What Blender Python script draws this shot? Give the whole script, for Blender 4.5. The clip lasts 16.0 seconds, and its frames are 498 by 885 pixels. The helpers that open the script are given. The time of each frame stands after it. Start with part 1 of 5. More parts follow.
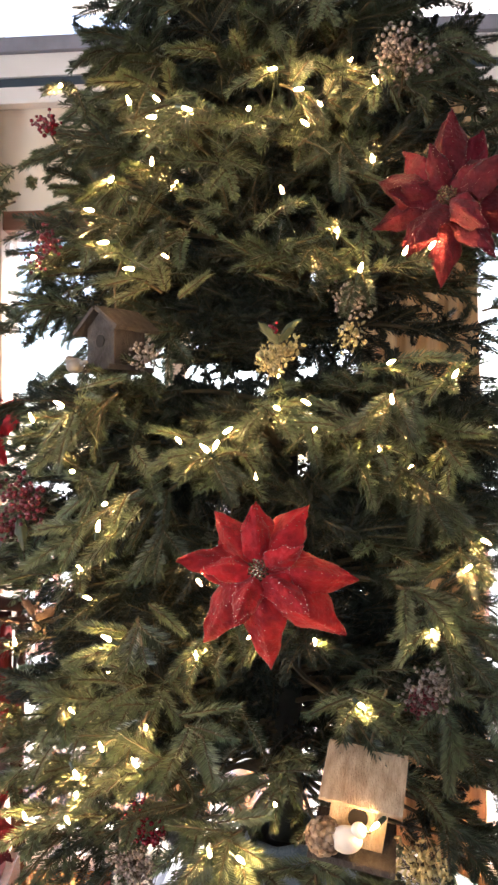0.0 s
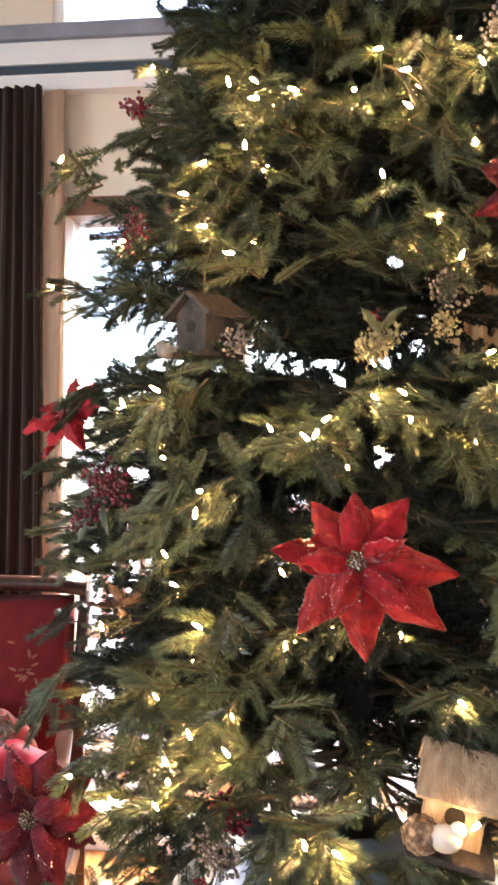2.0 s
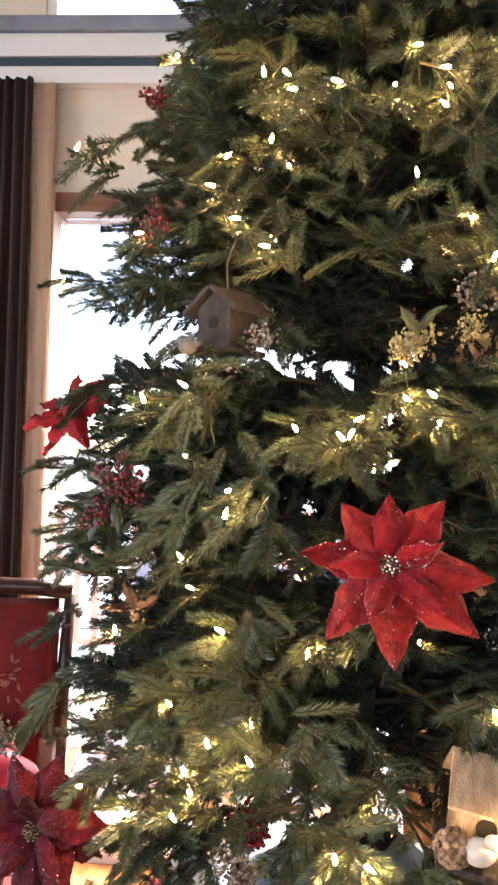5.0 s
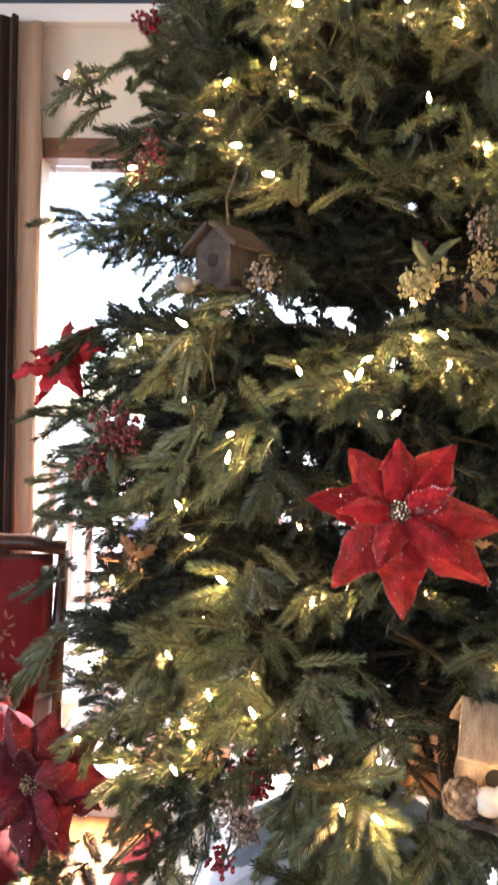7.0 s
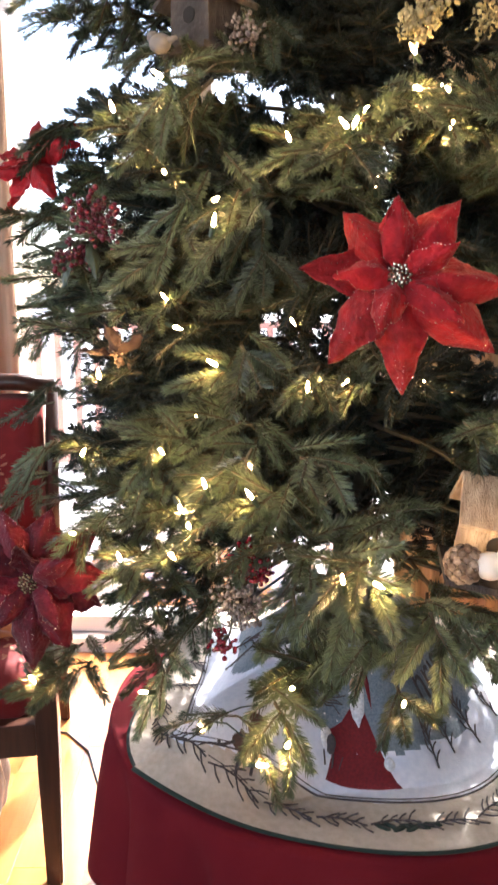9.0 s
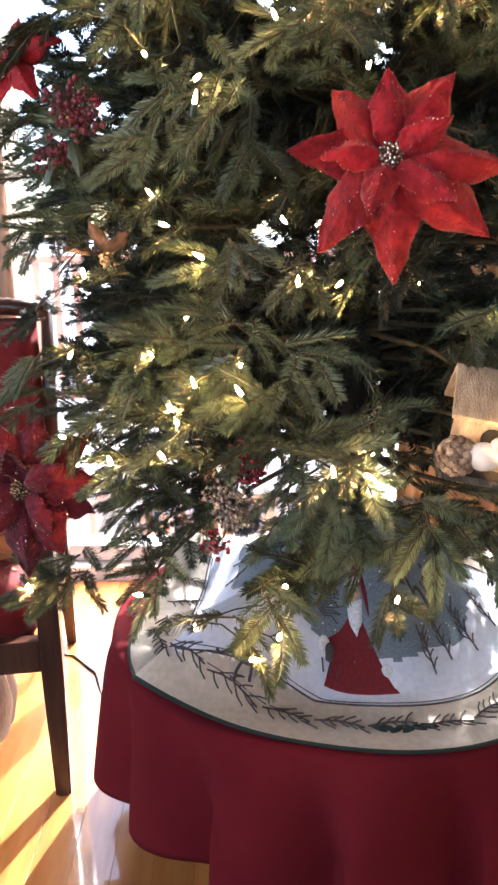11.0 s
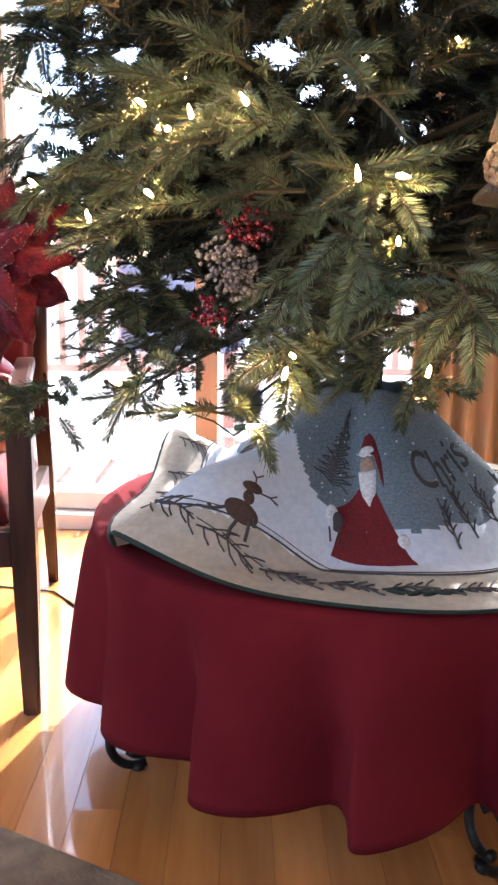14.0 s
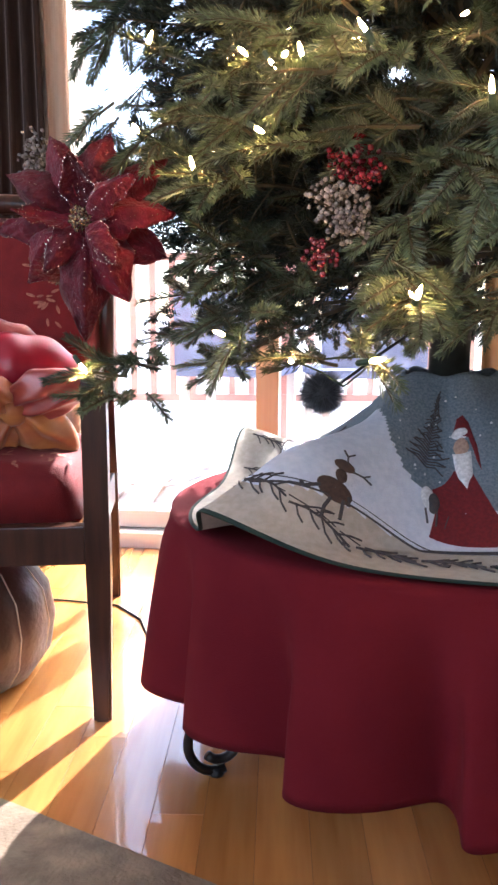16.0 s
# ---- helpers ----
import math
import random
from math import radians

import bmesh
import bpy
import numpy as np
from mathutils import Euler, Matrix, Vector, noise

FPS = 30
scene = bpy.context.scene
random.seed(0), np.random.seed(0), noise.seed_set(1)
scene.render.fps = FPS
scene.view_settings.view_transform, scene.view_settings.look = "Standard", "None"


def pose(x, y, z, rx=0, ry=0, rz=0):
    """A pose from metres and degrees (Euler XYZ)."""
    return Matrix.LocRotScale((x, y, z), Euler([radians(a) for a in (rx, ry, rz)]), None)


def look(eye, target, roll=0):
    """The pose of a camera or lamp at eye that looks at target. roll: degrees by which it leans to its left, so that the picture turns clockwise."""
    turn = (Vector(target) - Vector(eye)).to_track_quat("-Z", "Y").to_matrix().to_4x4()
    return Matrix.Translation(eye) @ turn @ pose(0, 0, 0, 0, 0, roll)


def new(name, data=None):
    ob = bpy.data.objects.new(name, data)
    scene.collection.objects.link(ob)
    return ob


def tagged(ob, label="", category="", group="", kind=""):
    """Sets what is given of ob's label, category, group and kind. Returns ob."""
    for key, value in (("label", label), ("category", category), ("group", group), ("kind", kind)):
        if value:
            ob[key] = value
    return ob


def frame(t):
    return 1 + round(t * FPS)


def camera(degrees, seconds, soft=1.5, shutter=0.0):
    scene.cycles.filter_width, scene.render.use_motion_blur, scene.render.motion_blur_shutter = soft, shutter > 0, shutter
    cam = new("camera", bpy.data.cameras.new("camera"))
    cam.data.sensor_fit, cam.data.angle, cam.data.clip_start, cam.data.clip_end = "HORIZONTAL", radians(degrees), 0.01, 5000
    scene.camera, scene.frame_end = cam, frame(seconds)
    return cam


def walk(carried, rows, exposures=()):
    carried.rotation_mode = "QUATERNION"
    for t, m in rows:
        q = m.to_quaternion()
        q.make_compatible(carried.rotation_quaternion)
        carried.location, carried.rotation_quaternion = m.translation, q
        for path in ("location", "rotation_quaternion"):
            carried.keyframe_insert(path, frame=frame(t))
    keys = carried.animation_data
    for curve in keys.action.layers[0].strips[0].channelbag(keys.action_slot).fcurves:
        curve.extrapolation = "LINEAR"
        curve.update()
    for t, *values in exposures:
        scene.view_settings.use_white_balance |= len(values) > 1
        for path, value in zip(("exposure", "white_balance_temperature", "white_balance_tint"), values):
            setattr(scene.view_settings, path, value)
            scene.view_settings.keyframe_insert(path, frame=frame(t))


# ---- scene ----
cam = camera(34.8, 16.0, soft=2.6, shutter=0.5)
METRES, EYE, TILT, LEAN, TURN = 0.95, 1.4476, 1.2, 0.6, 0.0
ROWS = [
    (0.0, 0.0, 0.0, 0.0, -0.0, 0.0, -0.0),
    (0.5, -0.0052, -0.0043, -0.0031, 0.09, -0.28, 0.09),
    (1.0, -0.0186, 0.0049, -0.0148, 0.57, -0.98, -0.08),
    (1.5, -0.0395, 0.0142, -0.0203, 1.57, -1.35, -0.42),
    (2.0, -0.0848, 0.016, -0.0024, 2.66, -0.78, -1.14),
    (2.5, -0.1065, 0.0154, 0.007, 2.51, -0.01, -1.66),
    (3.0, -0.1298, 0.0205, -0.0055, 1.33, -0.04, -2.04),
    (3.5, -0.1508, 0.0256, -0.0076, 0.95, -0.3, -2.38),
    (4.0, -0.1634, 0.0299, -0.0127, 0.51, -0.09, -2.31),
    (6.5, -0.1866, 0.0829, -0.0236, -0.42, -1.34, -2.66),
    (7.0, -0.1912, 0.0955, -0.044, -0.65, -2.9, -2.4),
    (7.5, -0.1982, 0.1158, -0.0894, -0.96, -5.34, -1.77),
    (8.0, -0.1949, 0.1247, -0.1112, -1.04, -7.81, -1.33),
    (8.5, -0.1924, 0.1331, -0.1481, -1.47, -9.88, -0.95),
    (9.0, -0.1885, 0.1346, -0.1731, -1.57, -11.91, -0.63),
    (11.5, -0.1644, 0.1437, -0.2729, -1.22, -16.13, 0.41),
    (12.0, -0.1683, 0.1718, -0.3341, -0.18, -15.69, -0.11),
    (12.5, -0.1668, 0.2113, -0.4225, 0.82, -14.73, -0.34),
    (13.0, -0.1666, 0.2332, -0.5041, 0.73, -14.63, -0.77),
    (13.5, -0.1668, 0.229, -0.556, -0.06, -14.74, -1.15),
    (14.0, -0.159, 0.2297, -0.5939, -0.61, -13.6, -1.45),
    (14.5, -0.1838, 0.23, -0.6421, -0.25, -12.13, -2.07),
    (15.0, -0.2052, 0.2367, -0.6827, 0.62, -11.54, -2.14),
    (15.5, -0.2269, 0.251, -0.7034, 1.63, -10.89, -1.37),
    (16.0, -0.2371, 0.2541, -0.7097, 2.04, -10.32, -0.64),
]
walk(cam, [(t, pose(0, 0, EYE, TILT, LEAN, TURN) @ pose(METRES * x, METRES * y, METRES * z, 90 + pitch, roll, yaw)) for t, x, y, z, yaw, pitch, roll in ROWS],
     exposures=[(0.0, 2.27, 6250, 14), (8.0, 2.22, 6100, 14), (12.0, 2.22, 5800, 14), (16.0, 2.18, 5750, 14)])

# ---------------------------------------------------------------- world, sun, lamps
SUN_DIR = Vector((0.45, 1.0, 0.95)).normalized()
world = bpy.data.worlds.new("world")
scene.world = world
world.use_nodes = True
wt = world.node_tree
sky = wt.nodes.new("ShaderNodeTexSky")
sky.sky_type = "NISHITA"
sky.sun_disc = False
sky.sun_elevation = math.asin(SUN_DIR.z)
sky.sun_rotation = math.atan2(SUN_DIR.x, SUN_DIR.y)
wt.links.new(sky.outputs[0], wt.nodes["Background"].inputs[0])
wt.nodes["Background"].inputs[1].default_value = 0.15

sun_data = bpy.data.lights.new("sun", "SUN")
sun_data.energy, sun_data.angle, sun_data.color = 5.0, radians(0.6), (1.0, 0.93, 0.82)
sun = new("sun", sun_data)
sun.matrix_world = look(SUN_DIR * 20, (0, 0, 0))


def area_lamp(name, m, sx, sy, watts, color):
    d = bpy.data.lights.new(name, "AREA")
    d.shape, d.size, d.size_y, d.energy, d.color = "RECTANGLE", sx, sy, watts, color
    ob = new(name, d)
    ob.matrix_world = m
    return ob


# fill lamps added at made-up openings in the unseen walls, to brighten the room
area_lamp("south_fill_light", look((-0.35, -3.02, 1.6), (-0.35, 0, 1.5)), 2.4, 1.5, 3.4, (0.90, 0.95, 1.0))
area_lamp("west_fill_light", look((-2.72, 0.2, 1.55), (0, 0.4, 1.3)), 2.1, 1.45, 9, (0.90, 0.95, 1.0))

# ---------------------------------------------------------------- small mesh tools
def part(name, bm, mat, parent=None, label=""):
    """One mesh object from a bmesh or a mesh, under a thing or a part."""
    if isinstance(bm, bmesh.types.BMesh):
        me = bpy.data.meshes.new(name)
        bmesh.ops.recalc_face_normals(bm, faces=bm.faces)
        bm.to_mesh(me)
        bm.free()
    else:
        me = bm
    mats = mat if isinstance(mat, (list, tuple)) else [mat]
    if not me.materials:
        for k in mats:
            me.materials.append(k)
    ob = new(name, me)
    if parent is not None:
        ob.parent = parent
    if label:
        tagged(ob, label)
    return ob


def empty(name, m, label, category, group="", kind=""):
    ob = new(name)
    ob.empty_display_size = 0.05
    ob.matrix_world = m
    return tagged(ob, label, category, group, kind)


def smooth(ob, angle=40):
    me = ob.data
    me.polygons.foreach_set("use_smooth", [True] * len(me.polygons))
    me.update()
    return ob


def box(bm, x0, x1, y0, y1, z0, z1, bevel=0.0, m=None):
    vs = [bm.verts.new(v) for v in ((x0, y0, z0), (x1, y0, z0), (x1, y1, z0), (x0, y1, z0), (x0, y0, z1), (x1, y0, z1), (x1, y1, z1), (x0, y1, z1))]
    fs = [bm.faces.new([vs[i] for i in q]) for q in ((0, 3, 2, 1), (4, 5, 6, 7), (0, 1, 5, 4), (1, 2, 6, 5), (2, 3, 7, 6), (3, 0, 4, 7))]
    if m is not None:
        for v in vs:
            v.co = m @ v.co
    if bevel:
        es = list({e for f in fs for e in f.edges})
        bmesh.ops.bevel(bm, geom=es, offset=bevel, segments=2, affect="EDGES", profile=0.7)
    return bm


def boxes(*specs, bevel=0.0):
    bm = bmesh.new()
    for s in specs:
        box(bm, *s, bevel=bevel)
    return bm


def tube(bm, pts, radii, n=8, caps=True):
    """A round tube along a polyline."""
    pts = [Vector(p) for p in pts]
    if not isinstance(radii, (list, tuple)):
        radii = [radii] * len(pts)
    rings = []
    up = Vector((0.13, 0.21, 0.97))
    for i, p in enumerate(pts):
        d = (pts[min(i + 1, len(pts) - 1)] - pts[max(i - 1, 0)]).normalized()
        a = d.cross(up)
        if a.length < 1e-3:
            a = d.cross(Vector((1, 0, 0)))
        a.normalize()
        b = d.cross(a).normalized()
        up = -b if (-b).dot(up) > 0 else b
        rings.append([bm.verts.new(p + (a * math.cos(2 * math.pi * k / n) + b * math.sin(2 * math.pi * k / n)) * radii[i]) for k in range(n)])
    for r0, r1 in zip(rings, rings[1:]):
        for k in range(n):
            bm.faces.new((r0[k], r0[(k + 1) % n], r1[(k + 1) % n], r1[k]))
    if caps:
        bm.faces.new(rings[0][::-1])
        bm.faces.new(rings[-1])
    return bm


def ico(bm, c, r, sub=1, stretch=(1, 1, 1), m=None):
    mm = Matrix.Translation(c) @ (m or Matrix()) @ Matrix.Diagonal((*stretch, 1))
    bmesh.ops.create_icosphere(bm, subdivisions=sub, radius=r, matrix=mm)
    return bm


def lathe(bm, profile, n=32, m=None):
    m = m or Matrix()
    rings = [[bm.verts.new(m @ Vector((r * math.cos(2 * math.pi * k / n), r * math.sin(2 * math.pi * k / n), z))) for k in range(n)] for r, z in profile]
    for a, b in zip(rings, rings[1:]):
        for k in range(n):
            bm.faces.new((a[k], a[(k + 1) % n], b[(k + 1) % n], b[k]))
    bm.faces.new(rings[0][::-1])
    bm.faces.new(rings[-1])
    return bm


# ---------------------------------------------------------------- materials
def material(name, color, rough=0.6, metal=0.0, color2=None, scale=8.0, stretch=(1, 1, 1), bump=0.0, bump_scale=60.0, emit=None, strength=0.0,
             vary=0.0, island=False, coat=0.0, sheen=0.0, fine=0.0, detail=6.0, spec=None, transmission=0.0, coat_ior=1.5):
    """A node material: two tones by noise at two scales, per-object variation and fine relief."""
    mat = bpy.data.materials.new(name)
    mat.use_nodes = True
    nt = mat.node_tree
    b = nt.nodes["Principled BSDF"]
    b.inputs["Roughness"].default_value = rough
    b.inputs["Metallic"].default_value = metal
    b.inputs["Coat Weight"].default_value = coat
    b.inputs["Coat Roughness"].default_value = 0.06
    b.inputs["Coat IOR"].default_value = coat_ior
    b.inputs["Sheen Weight"].default_value = sheen
    b.inputs["Transmission Weight"].default_value = transmission
    if spec is not None:
        b.inputs["Specular IOR Level"].default_value = spec
    co = nt.nodes.new("ShaderNodeTexCoord")
    mp = nt.nodes.new("ShaderNodeMapping")
    mp.inputs["Scale"].default_value = stretch
    nt.links.new(co.outputs["Object"], mp.inputs[0])
    n1 = nt.nodes.new("ShaderNodeTexNoise")
    n1.inputs["Scale"].default_value = scale
    n1.inputs["Detail"].default_value = detail
    nt.links.new(mp.outputs[0], n1.inputs["Vector"])
    mix = nt.nodes.new("ShaderNodeMix")
    mix.data_type = "RGBA"
    mix.inputs["A"].default_value = (*color, 1)
    mix.inputs["B"].default_value = (*(color2 or [c * 0.7 for c in color]), 1)
    ramp = nt.nodes.new("ShaderNodeMapRange")
    ramp.inputs["From Min"].default_value, ramp.inputs["From Max"].default_value = 0.35, 0.65
    nt.links.new(n1.outputs["Fac"], ramp.inputs["Value"])
    nt.links.new(ramp.outputs[0], mix.inputs["Factor"])
    out = mix.outputs["Result"]
    if vary:
        hs = nt.nodes.new("ShaderNodeHueSaturation")
        if island:
            g = nt.nodes.new("ShaderNodeNewGeometry")
            src = g.outputs["Random Per Island"]
        else:
            g = nt.nodes.new("ShaderNodeObjectInfo")
            src = g.outputs["Random"]
        mr = nt.nodes.new("ShaderNodeMapRange")
        mr.inputs["To Min"].default_value, mr.inputs["To Max"].default_value = 1 - vary, 1 + vary
        nt.links.new(src, mr.inputs["Value"])
        nt.links.new(mr.outputs[0], hs.inputs["Value"])
        nt.links.new(out, hs.inputs["Color"])
        out = hs.outputs[0]
    nt.links.new(out, b.inputs["Base Color"])
    if bump:
        n2 = nt.nodes.new("ShaderNodeTexNoise")
        n2.inputs["Scale"].default_value = bump_scale
        n2.inputs["Detail"].default_value = 4
        nt.links.new(mp.outputs[0], n2.inputs["Vector"])
        bp = nt.nodes.new("ShaderNodeBump")
        bp.inputs["Strength"].default_value = bump
        bp.inputs["Distance"].default_value = 0.004
        nt.links.new(n2.outputs["Fac"], bp.inputs["Height"])
        nt.links.new(bp.outputs[0], b.inputs["Normal"])
    if emit:
        b.inputs["Emission Color"].default_value = (*emit, 1)
        b.inputs["Emission Strength"].default_value = strength
    return mat


MAT_NEEDLE = material("needles", (0.019, 0.034, 0.019), 0.38, color2=(0.042, 0.057, 0.028), scale=14, vary=0.45, island=True)
# darker copy of the needles: shade inside the tree put into the colour
MAT_NEEDLE_SHADED = material("inner_shaded_needles", (0.008, 0.015, 0.009), 0.6, color2=(0.014, 0.022, 0.012), scale=14, vary=0.4, island=True)
MAT_NEEDLE_FRESH = material("fresh_needles", (0.062, 0.092, 0.050), 0.42, color2=(0.105, 0.126, 0.066), scale=20, vary=0.35, island=True)
MAT_TWIG = material("twig", (0.05, 0.045, 0.025), 0.8, color2=(0.09, 0.07, 0.04), scale=60)
MAT_TRUNK = material("trunk_pole", (0.012, 0.014, 0.012), 0.6, color2=(0.02, 0.024, 0.018), scale=30, bump=0.4)
MAT_BULB = material("lit_bulb", (1.0, 0.8, 0.45), 0.2, emit=(1.0, 0.57, 0.21), strength=190.0)
MAT_SOCKET = material("bulb_socket", (0.02, 0.045, 0.02), 0.5)
MAT_WIRE = material("light_wire", (0.015, 0.03, 0.015), 0.6)
MAT_VELVET = material("red_velvet", (0.37, 0.009, 0.014), 0.7, color2=(0.21, 0.004, 0.008), scale=55, bump=0.9, bump_scale=170, sheen=0.06, vary=0.3, spec=0.25)
MAT_VELVET_DARK = material("crimson_velvet", (0.120, 0.003, 0.012), 0.7, color2=(0.068, 0.002, 0.008), scale=55, bump=0.9, bump_scale=170, sheen=0.06, vary=0.3, spec=0.25)
MAT_GLITTER = material("glitter_grain", (0.85, 0.72, 0.66), 0.15, metal=1.0, vary=0.3, island=True)
MAT_BEAD = material("silver_gold_bead", (0.36, 0.28, 0.20), 0.25, metal=0.9, vary=0.35, island=True)
MAT_CLOTH = material("red_tablecloth", (0.128, 0.009, 0.013), 0.95, color2=(0.102, 0.006, 0.010), scale=5, bump=0.25, bump_scale=500, spec=0.12)
MAT_BEIGE_FAB = material("beige_woven", (0.50, 0.44, 0.37), 0.9, color2=(0.42, 0.365, 0.30), scale=90, bump=0.5, bump_scale=600)
MAT_WHITE_FAB = material("white_woven", (0.70, 0.72, 0.80), 0.9, color2=(0.60, 0.63, 0.72), scale=90, bump=0.5, bump_scale=600)
MAT_BLUE_FAB = material("grey_blue_woven", (0.115, 0.15, 0.18), 0.9, color2=(0.20, 0.235, 0.265), scale=260, bump=0.5, bump_scale=600)
MAT_GREEN_FAB = material("dark_green_binding", (0.008, 0.024, 0.017), 0.85, scale=90, bump=0.4, bump_scale=500)
MAT_THREAD = material("dark_thread", (0.045, 0.04, 0.045), 0.9, color2=(0.07, 0.055, 0.05), scale=200)
MAT_THREAD_RED = material("red_thread", (0.17, 0.009, 0.012), 0.9, color2=(0.12, 0.006, 0.009), scale=200, bump=0.4, bump_scale=600)
MAT_THREAD_WHITE = material("white_thread", (0.72, 0.70, 0.70), 0.9, scale=200)
MAT_THREAD_BROWN = material("brown_thread", (0.09, 0.05, 0.035), 0.9, scale=200)
MAT_THREAD_TAN = material("tan_thread", (0.42, 0.27, 0.2), 0.9, scale=200)
MAT_IRON = material("black_iron", (0.012, 0.012, 0.012), 0.4, metal=0.6, color2=(0.03, 0.026, 0.022), scale=40, bump=0.3)
MAT_WOOD_DARK = material("dark_walnut", (0.055, 0.020, 0.012), 0.28, color2=(0.026, 0.010, 0.006), scale=9, stretch=(6, 6, 0.6), spec=0.4, bump=0.1)
MAT_WOOD_TAN = material("tan_painted_frame", (0.56, 0.46, 0.37), 0.45, color2=(0.52, 0.42, 0.33), scale=8, stretch=(8, 8, 0.5), bump=0.08)
MAT_WOOD_RED = material("reddish_wood", (0.20, 0.09, 0.05), 0.4, color2=(0.15, 0.065, 0.035), scale=8, stretch=(0.6, 8, 8))
MAT_OAK = material("oak_plank", (0.52, 0.215, 0.055), 0.25, color2=(0.40, 0.150, 0.036), scale=3.0, stretch=(10, 0.8, 1), vary=0.18, bump=0.05, bump_scale=30, detail=9, coat=1.0, spec=0.7, coat_ior=1.7)
MAT_GAP = material("plank_joint", (0.16, 0.075, 0.03), 0.8)
MAT_RUG = material("taupe_rug", (0.24, 0.175, 0.12), 0.95, color2=(0.13, 0.095, 0.065), scale=16, bump=0.9, bump_scale=130, detail=10)
MAT_WALL = material("cream_wall", (0.70, 0.62, 0.50), 0.8, color2=(0.67, 0.585, 0.47), scale=3, bump=0.1, bump_scale=120)
MAT_CEIL = material("white_ceiling", (0.78, 0.77, 0.74), 0.85, scale=3, color2=(0.75, 0.74, 0.71))
MAT_TRIM = material("white_trim", (0.76, 0.75, 0.73), 0.4, scale=3, color2=(0.72, 0.71, 0.69))
MAT_NAVY = material("navy_stripe", (0.035, 0.06, 0.09), 0.5)
MAT_GREY_TRIM = material("grey_blue_trim", (0.25, 0.26, 0.32), 0.5)
MAT_CURTAIN = material("brown_curtain", (0.035, 0.020, 0.015), 0.8, color2=(0.022, 0.012, 0.009), scale=12, stretch=(10, 10, 0.3), bump=0.3, bump_scale=300, spec=0.2)
MAT_CURTAIN_PALE = material("greyed_curtain_stripe", (0.085, 0.062, 0.052), 0.8, color2=(0.062, 0.045, 0.038), scale=12, stretch=(10, 10, 0.3), bump=0.3, bump_scale=300)
MAT_CURTAIN_TAN = material("tan_curtain", (0.42, 0.29, 0.15), 0.8, color2=(0.34, 0.23, 0.12), scale=12, stretch=(10, 10, 0.3), bump=0.3, bump_scale=300)
MAT_LINING = material("tan_lining", (0.40, 0.27, 0.185), 0.85, color2=(0.35, 0.23, 0.155), scale=12, stretch=(10, 10, 0.3), bump=0.2, bump_scale=300)
MAT_LEATHER = material("brown_leather", (0.065, 0.026, 0.014), 0.38, color2=(0.036, 0.014, 0.008), scale=9, bump=0.5, bump_scale=90)
MAT_SEAM = material("pale_seam", (0.55, 0.46, 0.36), 0.8)
MAT_UPHOLSTERY = material("red_damask", (0.165, 0.010, 0.010), 0.7, color2=(0.125, 0.007, 0.008), scale=20, bump=0.4, bump_scale=350, sheen=0.04, spec=0.2)
MAT_GOLD_THREAD = material("faded_gold_thread", (0.32, 0.13, 0.07), 0.75, color2=(0.19, 0.05, 0.03), scale=140, bump=0.3, bump_scale=300)
MAT_SATIN = material("orange_satin", (0.52, 0.20, 0.05), 0.38, color2=(0.36, 0.09, 0.035), scale=10, stretch=(1, 1, 3), sheen=0.2)
MAT_SATIN_RED = material("crimson_satin", (0.34, 0.012, 0.03), 0.32, color2=(0.24, 0.008, 0.02), scale=10)
MAT_SATIN_PINK = material("pink_satin", (0.36, 0.075, 0.05), 0.35, color2=(0.26, 0.025, 0.025), scale=14, stretch=(1, 1, 4), sheen=0.2)
MAT_BARK = material("rough_bark_wood", (0.52, 0.40, 0.28), 0.9, color2=(0.34, 0.24, 0.155), scale=35, stretch=(1, 3, 1), bump=0.9, bump_scale=160, detail=10)
MAT_BARK_GREY = material("weathered_grey_wood", (0.052, 0.043, 0.038), 0.9, color2=(0.028, 0.023, 0.021), scale=35, stretch=(1, 3, 1), bump=0.9, bump_scale=160, detail=10)
MAT_HOLE_SHADE = material("hole_shade", (0.012, 0.009, 0.007), 0.9)
MAT_BERRY = material("red_berry", (0.15, 0.006, 0.016), 0.25, coat=0.3, vary=0.35, island=True)
MAT_BERRY_DARK = material("burgundy_berry", (0.12, 0.008, 0.02), 0.3, coat=0.3, vary=0.4, island=True)
MAT_FROST = material("frosted_pod", (0.24, 0.22, 0.21), 0.6, color2=(0.10, 0.07, 0.065), scale=120, vary=0.35, island=True)
MAT_CREAM = material("cream_hydrangea", (0.36, 0.32, 0.17), 0.75, color2=(0.24, 0.20, 0.09), scale=60, vary=0.3, island=True)
MAT_CONE = material("pine_cone_scale", (0.13, 0.075, 0.042), 0.8, color2=(0.32, 0.24, 0.17), scale=70, vary=0.3, island=True)
MAT_BIRD = material("white_plaster_bird", (0.72, 0.68, 0.62), 0.7, color2=(0.64, 0.58, 0.5), scale=40, bump=0.3)
MAT_DRY_LEAF = material("dry_brown_leaf", (0.10, 0.055, 0.032), 0.8, color2=(0.06, 0.03, 0.02), scale=40)
MAT_LEAF = material("dark_leaf", (0.03, 0.05, 0.03), 0.4, color2=(0.055, 0.07, 0.04), scale=40)
MAT_BIRD_GREY = material("grey_plaster_bird", (0.20, 0.18, 0.16), 0.7, color2=(0.15, 0.13, 0.115), scale=40, bump=0.3)
MAT_FUR = material("grey_fur", (0.15, 0.15, 0.16), 0.9, vary=0.5, island=True)
